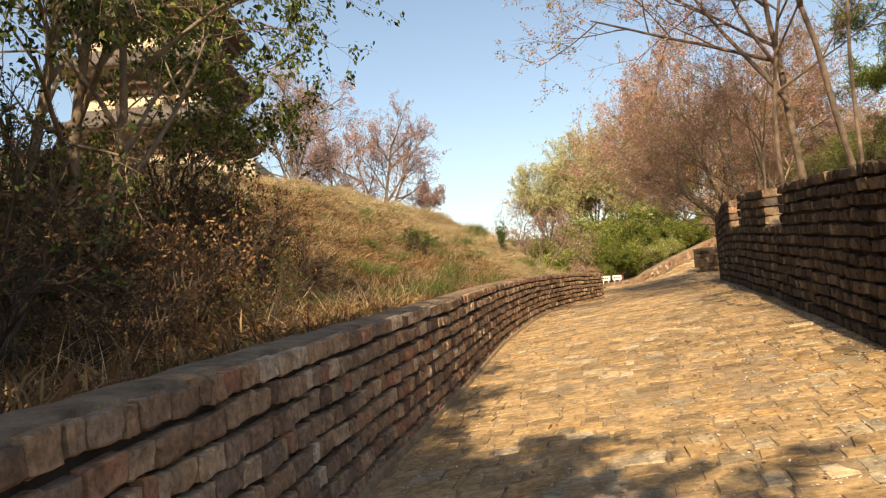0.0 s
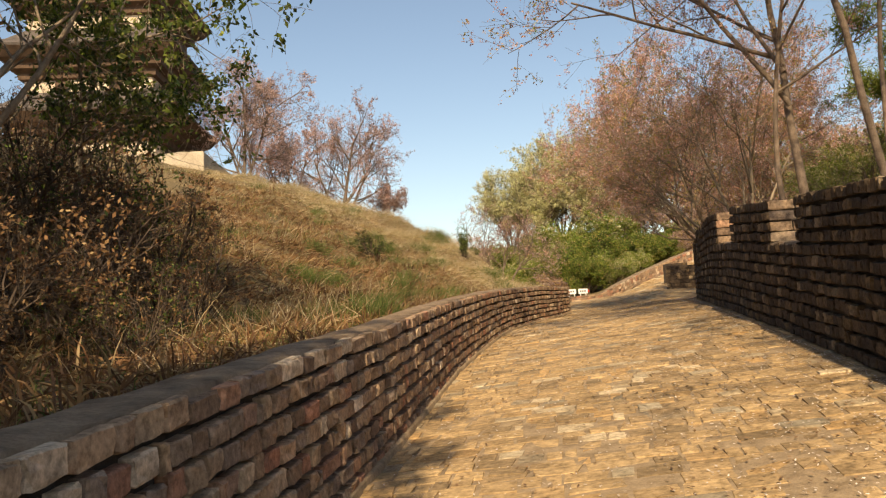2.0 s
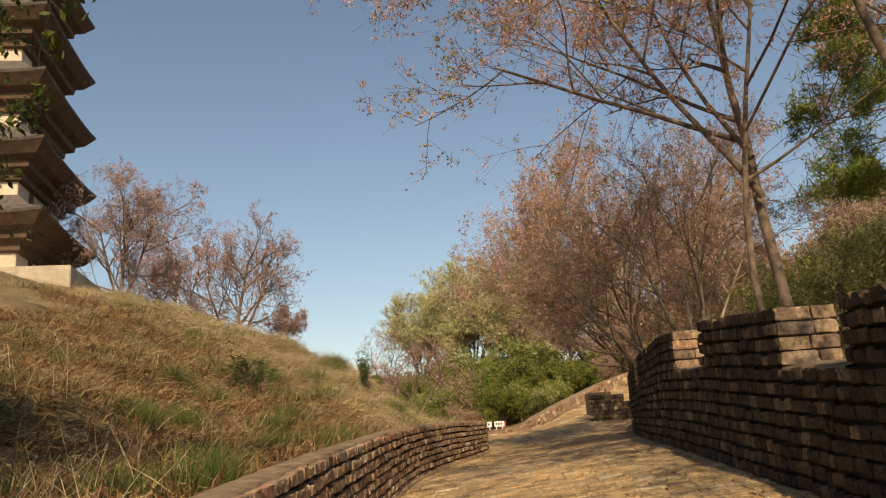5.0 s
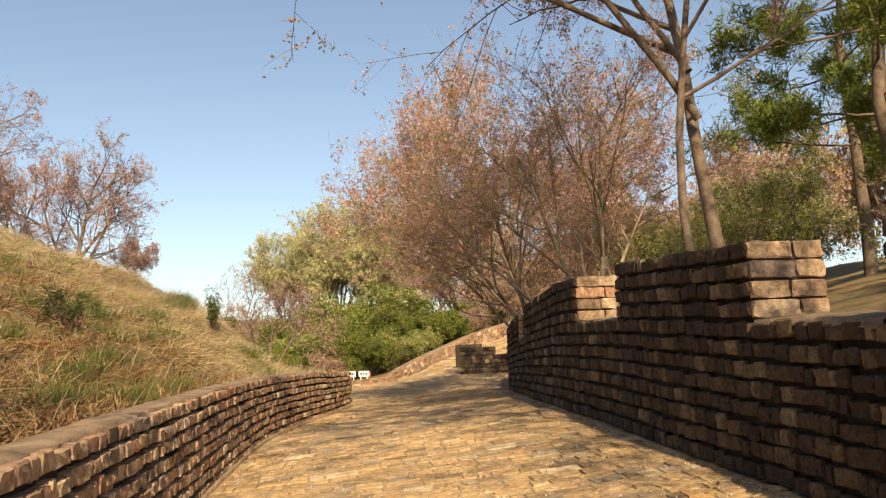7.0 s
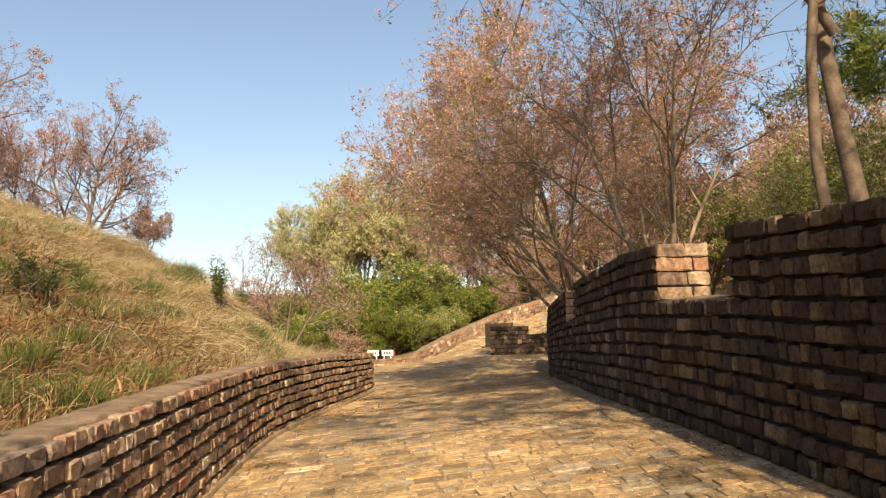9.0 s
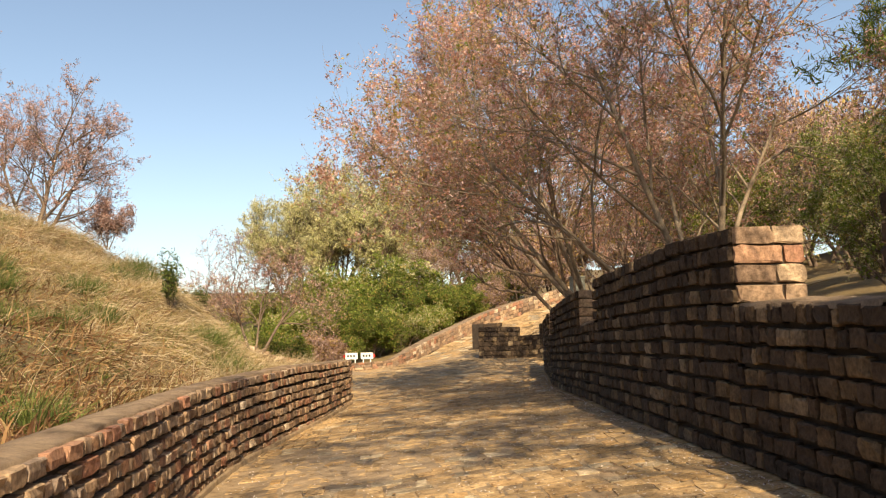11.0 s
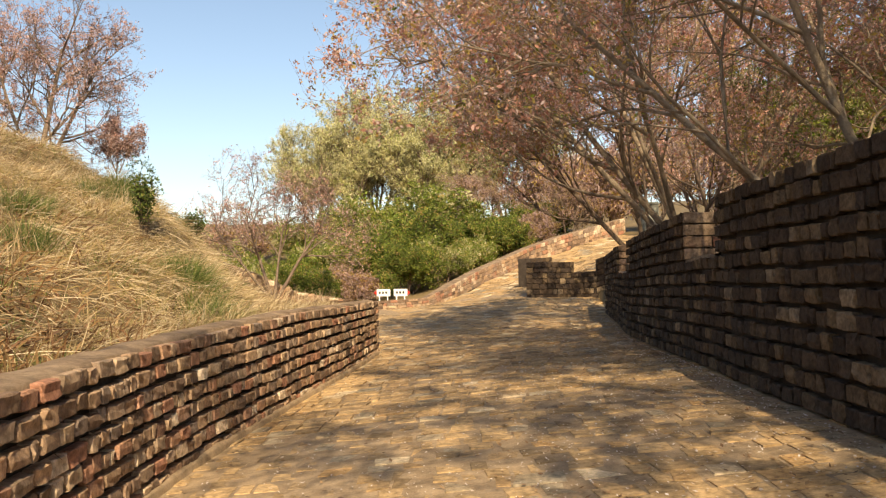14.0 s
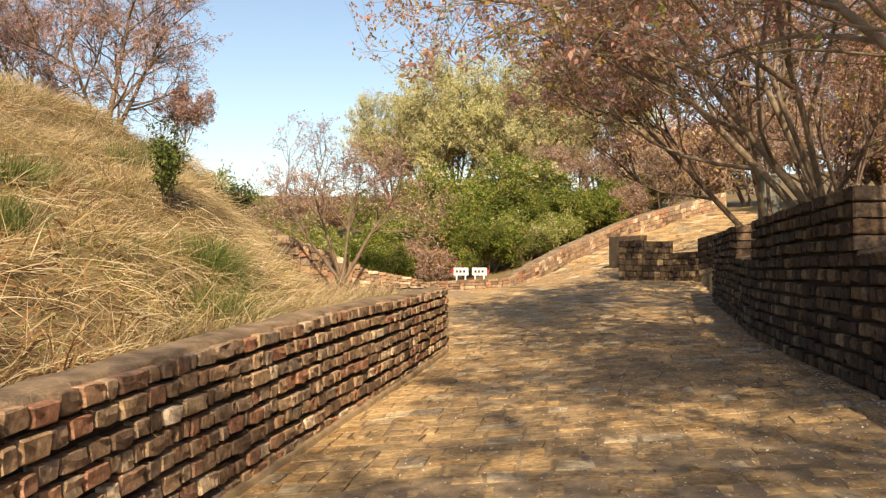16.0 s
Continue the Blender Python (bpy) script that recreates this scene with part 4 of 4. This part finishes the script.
def pine(seed, x, y, height):
    """A pine: a bare leaning trunk with tiers of drooping boughs, each a spray of needles."""
    r = np.random.default_rng(seed)
    g = Growth(seed)
    b = on(x, y)
    top = tagged(new("pine_tree"), "tall pine with bright green needle clumps on drooping boughs", "tree", "pines behind the wall")
    top.location = b
    pts = np.array([(r.normal(0, 0.05) - 0.03 * k, r.normal(0, 0.05), height * k / 9) for k in range(10)])
    g.tube(pts, 0.16, 0.03, 8)
    for k in range(22):
        z = height * (0.28 + 0.72 * k / 22)
        a = 2.4 * k + r.random()
        c = np.array([np.interp(z, pts[:, 2], pts[:, 0]), np.interp(z, pts[:, 2], pts[:, 1]), z])
        ln = (1 - 0.55 * (z / height)) * height * 0.32 * (0.7 + 0.5 * r.random())
        g.branch(c, (math.cos(a), math.sin(a), 0.10), ln, 0.03, 1, (3, (0, 7, 4), 0.08, 0.015, 0.55, 0.45))
    part("trunk", g.wood("trunk", BARK), top)
    part("crown", g.leaves("crown", 46000, 0.17, [(NEEDLE, 0.9), (GREEN, 0.1)], -0.5, 0.04, 0.07), top)


for seed, x, y, h in ((51, 13.3, 20.9, 9.5), (52, 16.8, 25.3, 10.5), (53, 17.5, 17.5, 9.0)):
    pine(seed, x, y, h)

# shaded growth on the near bank
b = on(-4.7, 11.2)
tree("old_tree", 61, [(b, (0.16, 0.05, 1), 5.5, 0.11), ((b[0] + 0.15, b[1], b[2]), (0.3, 0.0, 1), 5.0, 0.09), ((b[0] - 0.5, b[1] - 0.6, b[2]), (0.1, 0.0, 1), 6.0, 0.09)], (4, (7, 5, 4, 4), 0.12, 0.0, 0.8, 0.62), 17000, 0.085, [(EVERGREEN, 0.6), (GREEN, 0.3), (BRAMBLE, 0.1)], PALE_BARK, "shaded broadleaf tree with pale stems and hanging twigs", 1.4, fit=(8.5, 4.4))
b = on(-4.4, 14.6)
tree("old_tree", 66, [(b, (0.2, 0.0, 1), 4.5, 0.07), ((b[0] - 0.3, b[1], b[2]), (-0.3, 0.1, 1), 4.5, 0.06), (b, (0.5, 0.3, 1), 4.0, 0.05)], (4, (6, 5, 4, 3), 0.13, 0.0, 0.8, 0.6), 9000, 0.085, [(EVERGREEN, 0.5), (FRESH, 0.2), (GREEN, 0.3)], PALE_BARK, "small evergreen tree leaning out of the thicket", 0.5, fit=(5.6, 2.6))
# added mostly out of view, to throw shade on bank, left wall and paving
for seed, (x, y), h, half, n in ((62, (-7.2, 6.5), 8.5, 4.0, 60000), (63, (-6.2, 0.5), 9.0, 4.2, 55000), (64, (-2.9, -2.6), 9.5, 4.4, 34000), (65, (-9.5, 13.5), 8.5, 3.6, 40000)):
    b = on(x, y)
    tree("old_tree", seed, [(b, (0.25, 0.05, 1), 6, 0.16), (b, (-0.2, 0.3, 1), 6, 0.14), (b, (0.0, -0.4, 1), 6, 0.13)], CHERRY, n, 0.13, [(EVERGREEN, 0.75), (GREEN, 0.25)], PALE_BARK, "dense broadleaf tree added on the bank, mostly out of view, to shade the slope", fit=(h, half), group="shade trees on the bank")
THICKET = (3, (6, 5, 3), 0.18, 0.03, 0.6, 0.6)
models = [shrub("bramble_bush", 70 + i, on(x, y), h, 0.8, 3600, 0.055, [(m, 0.55), (BRAMBLE, 0.35), (EVERGREEN, 0.1)], DARK_BARK, "tangled brown bush with bare twigs on the shaded bank", "bush", "bushes on the bank", 10, THICKET, 0.05, h * 0.75) for i, (x, y, h, m) in enumerate([(-3.3, 11.6, 2.0, BRAMBLE), (-4.3, 13.4, 2.6, EVERGREEN), (-5.4, 9.5, 2.6, BRAMBLE)])]
for i, (x, y, k) in enumerate([(-3.0, 9.0, 0.75), (-5.6, 16.2, 1.0), (-2.5, 13.4, 0.6), (-6.6, 13.5, 1.1), (-3.9, 7.0, 0.9), (-7.2, 17.8, 1.0), (-4.9, 11.8, 1.2), (-2.3, 10.8, 0.5), (-7.8, 21, 0.9), (-2.6, 7.4, 0.5), (-3.5, 16.2, 0.7), (-5.2, 19.0, 0.8), (-3.2, 4.8, 0.8), (-6.2, 11.0, 1.2)]):
    copy_thing(models[i % 3], Matrix.Translation(on(x, y)) @ Matrix.Rotation(2.1 * i, 4, "Z") @ Matrix.Diagonal((k, k, k, 1)))
for i, (x, y, h) in enumerate([(2.35, 33.2, 1.15), (-0.6, 28.2, 0.9), (2.9, 37.3, 0.5)]):
    shrub("dark_bush", 85 + i, on(x, y, -0.05), h, 0.3 if i == 0 else 0.7, 1800, 0.045, [(EVERGREEN, 0.8), (GREEN, 0.2)], DARK_BARK, "small dark green bush in the dry grass", "bush", "", 6, (3, (5, 4, 3), 0.15, 0.05, 0.5, 0.55), 0.04, 0.24 if i == 0 else h * 0.8, 0.05)


# ---- pagoda ----
def pagoda(x, y, z, side, storeys):
    top = tagged(new("pagoda"), "tall timber pagoda with plastered walls and stacked tiled eaves", "pagoda")
    top.location = (x, y, z)
    box_part("plinth", top, GRANITE, (-side / 2 - 2.6, side / 2 + 2.9, -side / 2 - 1.8, side / 2 + 2, -1.5, 0.85), 0.04, "pale granite plinth")
    h, base = 3.45, 0.85
    for k in range(storeys):
        s = side / 2 * (1 - 0.03 * k)
        foot = base if k else base - 1.0
        box_part("wall", top, PLASTER, (-s, s, -s, s, foot, base + 3.2), 0.03)
        for w in (-0.42, 0.42):
            for turn in (0, 1):                 # small arched openings with a sill
                c = [(w * s + 0.34 * px_, pz) for px_, pz in ((-1, 0.0), (1, 0.0), (1, 0.75), (0.82, 1.0), (0.45, 1.2), (0, 1.27), (-0.45, 1.2), (-0.82, 1.0), (-1, 0.75))]
                vv = [(px_, -s - dd, base + 0.1 + pz) if turn == 0 else (s + dd, px_, base + 0.1 + pz) for dd in (0.02, -0.3) for px_, pz in c]
                n = len(c)
                ff = [tuple(range(n)), tuple(range(2 * n - 1, n - 1, -1))] + [(i, n + i, n + (i + 1) % n, (i + 1) % n) for i in range(n)]
                part("window", mesh_of("window", vv, ff, TIMBER), top, "small dark arched opening")
        o, inn, n = s + 1.5, s * 0.95, 8

        def skirt(rings):
            v, f = [], []
            for r, zz, lift in rings:
                for e in range(4):
                    ca, sa = ((1, 0), (0, 1), (-1, 0), (0, -1))[e]
                    for i in range(n):
                        q = -1 + 2 * i / n
                        v.append((r * ca - q * r * sa, r * sa + q * r * ca, zz + lift * abs(q) ** 3))
            m = 4 * n
            for ring in range(len(rings) - 1):
                f += [(ring * m + i, ring * m + (i + 1) % m, (ring + 1) * m + (i + 1) % m, (ring + 1) * m + i) for i in range(m)]
            return v, f
        v, f = skirt(((s + 0.02, base + 1.05, 0.0), (s + 0.22, base + 1.12, 0.0), (s + 0.26, base + 1.42, 0.02), (s + 0.62, base + 1.58, 0.04), (s + 0.66, base + 1.86, 0.06), (s + 1.05, base + 2.05, 0.1), (o, base + 2.50, 0.2)))
        part("bracket_band", mesh_of("bracket_band", v, f, TIMBER), top, "stepped brown timber brackets under the eaves")
        v, f = skirt(((o, base + 2.504, 0.2), (o + 0.05, base + 2.62, 0.22), (o - 0.35, base + 2.85, 0.12), ((o + inn) / 2, base + 3.15, 0.05), (inn, base + 3.95, 0.0)))
        f.append(tuple(4 * 4 * n + i for i in range(4 * n)))
        part("roof", mesh_of("roof", v, f, ROOF), top, "dark tiled eaves")
        base += h
    return top


pagoda(-15.95, 51.05, 10.0, 6.9, 5)

# ---- the far end ----
def low_wall(name, pts, heights, courses, label, thick=0.45, mean=0.28, mat=WALL_STONE, shapes=STONES):
    """A straight-run wall of rough courses; pts with their ground heights, and a height at each."""
    p = np.array(pts, float)
    p[:, 2] = ground_z(p[:, 0], p[:, 1])
    d = np.r_[0, np.cumsum(np.linalg.norm(np.diff(p[:, :2], axis=0), axis=1))]
    v, f = [], []
    for i in range(len(p)):
        t = p[min(i + 1, len(p) - 1)] - p[max(i - 1, 0)]
        o = np.array([t[1], -t[0]]) / math.hypot(t[0], t[1])
        v += [(*(p[i, :2] - o * 0.02), p[i, 2] - 0.6), (*(p[i, :2] - o * 0.02), p[i, 2] + heights[i]), (*(p[i, :2] - o * thick), p[i, 2] + heights[i]), (*(p[i, :2] - o * thick), p[i, 2] - 0.6)]
        if i:
            k = 4 * i
            f += [(k - 4 + j, k + j, k + (j + 1) % 4, k - 4 + (j + 1) % 4) for j in range(4)]
    f += [(0, 1, 2, 3), tuple(len(v) - 4 + j for j in range(4))]
    ob = tagged(new(name, mesh_of(name, v, f, CAP if mat is WALL_STONE else MORTAR)), label, "wall", kind="structure")
    s_ = Sink("stone", ob, shapes, mat)
    for c in range(courses):
        s = 0.0
        while s < d[-1] - 0.05:
            e = min(s + float(np.clip(RNG.normal(mean, mean * 0.3), mean * 0.5, mean * 1.8)), d[-1])
            a, b_ = (np.array([np.interp(k, d, p[:, j]) for j in range(3)]) for k in (s, e))
            ch = np.interp((s + e) / 2, d, heights) / courses
            t = b_ - a
            ln = np.linalg.norm(t[:2]) + 1e-9
            s_.add(a + np.array([0, 0, c * ch + 0.008]), t * 0.94, (0, 0, ch * 0.92), np.r_[t[1], -t[0], 0] / ln * 0.05, False)
            s = e
    s_.done("rough stone courses")
    return ob


gz = lambda x, y: float(ground_z(x, y))
low_wall("wall_far", [(6.2, 51.2, 2.2), (8.5, 51.3, 2.2), (11.2, 50.7, 2.25), (12.6, 51.9, 2.45), (14.3, 53.9, 2.95), (17.8, 56.9, 4.2), (19.9, 58.2, 5.0), (24, 59.6, 5.8)], [0.42, 0.42, 0.42, 0.55, 0.65, 0.75, 0.8, 0.8], 4, "low tan stone wall climbing along the upper way")
low_wall("wall_far_left", [(3.2, 49.9, 2.5), (4.8, 49.4, 2.4), (6.2, 49.2, 2.3), (8.1, 49.2, 2.2)], [2.1, 1.5, 0.85, 0.5], 7, "stepped tan stone wall below the small tree")
low_wall("wall_block", [(13.8, 46.7, 2.55), (15.3, 46.1, 2.6)], [1.3, 1.3], 7, "dark stone parapet block at the bend", 0.6, 0.22, DARK_SHADED_STONE, DARK_SHADED_STONES)
low_wall("wall_block_sill", [(15.3, 46.1, 2.6), (16.0, 45.8, 2.62)], [0.95, 0.95], 5, "dark stone parapet at the bend", 0.6, 0.22, DARK_SHADED_STONE, DARK_SHADED_STONES)
low_wall("wall_block_end", [(16.0, 45.8, 2.62), (18.0, 45.0, 2.7)], [1.35, 1.35], 7, "dark stone parapet block at the bend", 0.6, 0.22, DARK_SHADED_STONE, DARK_SHADED_STONES)
low_wall("wall_upper", [(14.9, 49.2, 2.9), (16.0, 49.9, 3.2)], [1.15, 1.0], 6, "dark stone parapet of the upper way", 0.6, 0.25, DARK_SHADED_STONE, DARK_SHADED_STONES)


def sign(x, y, z, flip):
    top = tagged(new("direction_sign"), "white direction sign with a red arrow tip on two white legs", "sign", "signs at the bend")
    top.location = (x, y, z)
    panel = box_part("panel", top, WHITE, (-0.27, 0.27, -0.02, 0.02, 0.28, 0.56), 0.006)
    for k in (-0.16, 0.16):
        box_part("leg", top, WHITE, (k - 0.025, k + 0.025, -0.015, 0.025, -0.4, 0.3), 0.004)
    a = -1 if flip else 1
    bm = bmesh.new()
    c = [bm.verts.new((a * px_, py_, pz)) for py_ in (-0.022, 0.022) for px_, pz in ((0.272, 0.32), (0.38, 0.42), (0.272, 0.52))]
    bm.faces.new(c[:3])
    bm.faces.new(c[3:][::-1])
    for i in range(3):
        bm.faces.new((c[i], c[3 + i], c[3 + (i + 1) % 3], c[(i + 1) % 3]))
    me = bpy.data.meshes.new("arrow_tip")
    bm.to_mesh(me)
    bm.free()
    me.materials.append(RED)
    part("arrow_tip", me, top, "red arrow tip")
    for k in range(3):
        box_part("lettering", panel, INK, (-0.19 + 0.13 * k, -0.11 + 0.13 * k, -0.025, -0.019, 0.38, 0.47), 0.0)


sign(9.8, 51.95, 2.56, True)
sign(10.46, 51.85, 2.56, False)

box = tagged(new("utility_box"), "grey metal utility box among the tree stems", "utility box")
box.location = (14.25, 38.75, gz(14.25, 38.75) - 0.05)
box_part("cabinet", box, GREY, (-0.2, 0.2, -0.15, 0.15, 0, 5.1 - box.location[2] - 0.06), 0.02)
box_part("lid", box, GREY, (-0.22, 0.22, -0.17, 0.17, 5.1 - box.location[2] - 0.06, 5.1 - box.location[2]), 0.02)


# ---- litter ----
def litter(name, n, size, mat, label, seed, edge=False):
    """Petals and leaf scraps lying flat on the paving."""
    r = np.random.default_rng(seed)
    y = 2 + 38 * r.random(n)
    f = r.random(n)
    f = np.where(r.random(n) < 0.55, 1 - f ** 2.2 * 0.5, f) if edge else f
    lx, rx = left_x(y), right_x(y)
    x = lx + 0.15 + f * (rx - lx - 0.3)
    p = np.c_[x, y, ramp_z(x, y) + 0.012 + 0.006 * r.random(n)]
    a = 2 * math.pi * r.random(n)
    u = np.c_[np.cos(a), np.sin(a), 0.09 * np.sin(a) + 0.2 * r.normal(size=n)] * size * (0.5 + r.random((n, 1)))
    w = np.c_[-np.sin(a), np.cos(a), 0.2 * r.normal(size=n)] * size * 0.5 * (0.5 + r.random((n, 1)))
    v = np.stack([p - u, p + w, p + u, p - w], 1).reshape(-1, 3)
    tagged(new(name, quads_mesh(name, v, np.arange(4 * n).reshape(-1, 4), mat)), label, "litter", kind="stuff")


PETAL = leaf_material("petal", [(0.0, (0.55, 0.45, 0.36)), (0.5, (0.70, 0.62, 0.56)), (1.0, (0.80, 0.76, 0.72))], 0.2)
DEAD = leaf_material("dead_leaf", [(0.0, (0.12, 0.07, 0.04)), (0.5, (0.24, 0.14, 0.07)), (1.0, (0.36, 0.24, 0.13))], 0.1)
litter("fallen_petals", 16000, 0.013, PETAL, "pale fallen petals scattered over the paving", 201, True)
litter("fallen_leaves", 9000, 0.02, DEAD, "brown leaf scraps along the wall's foot", 202, True)
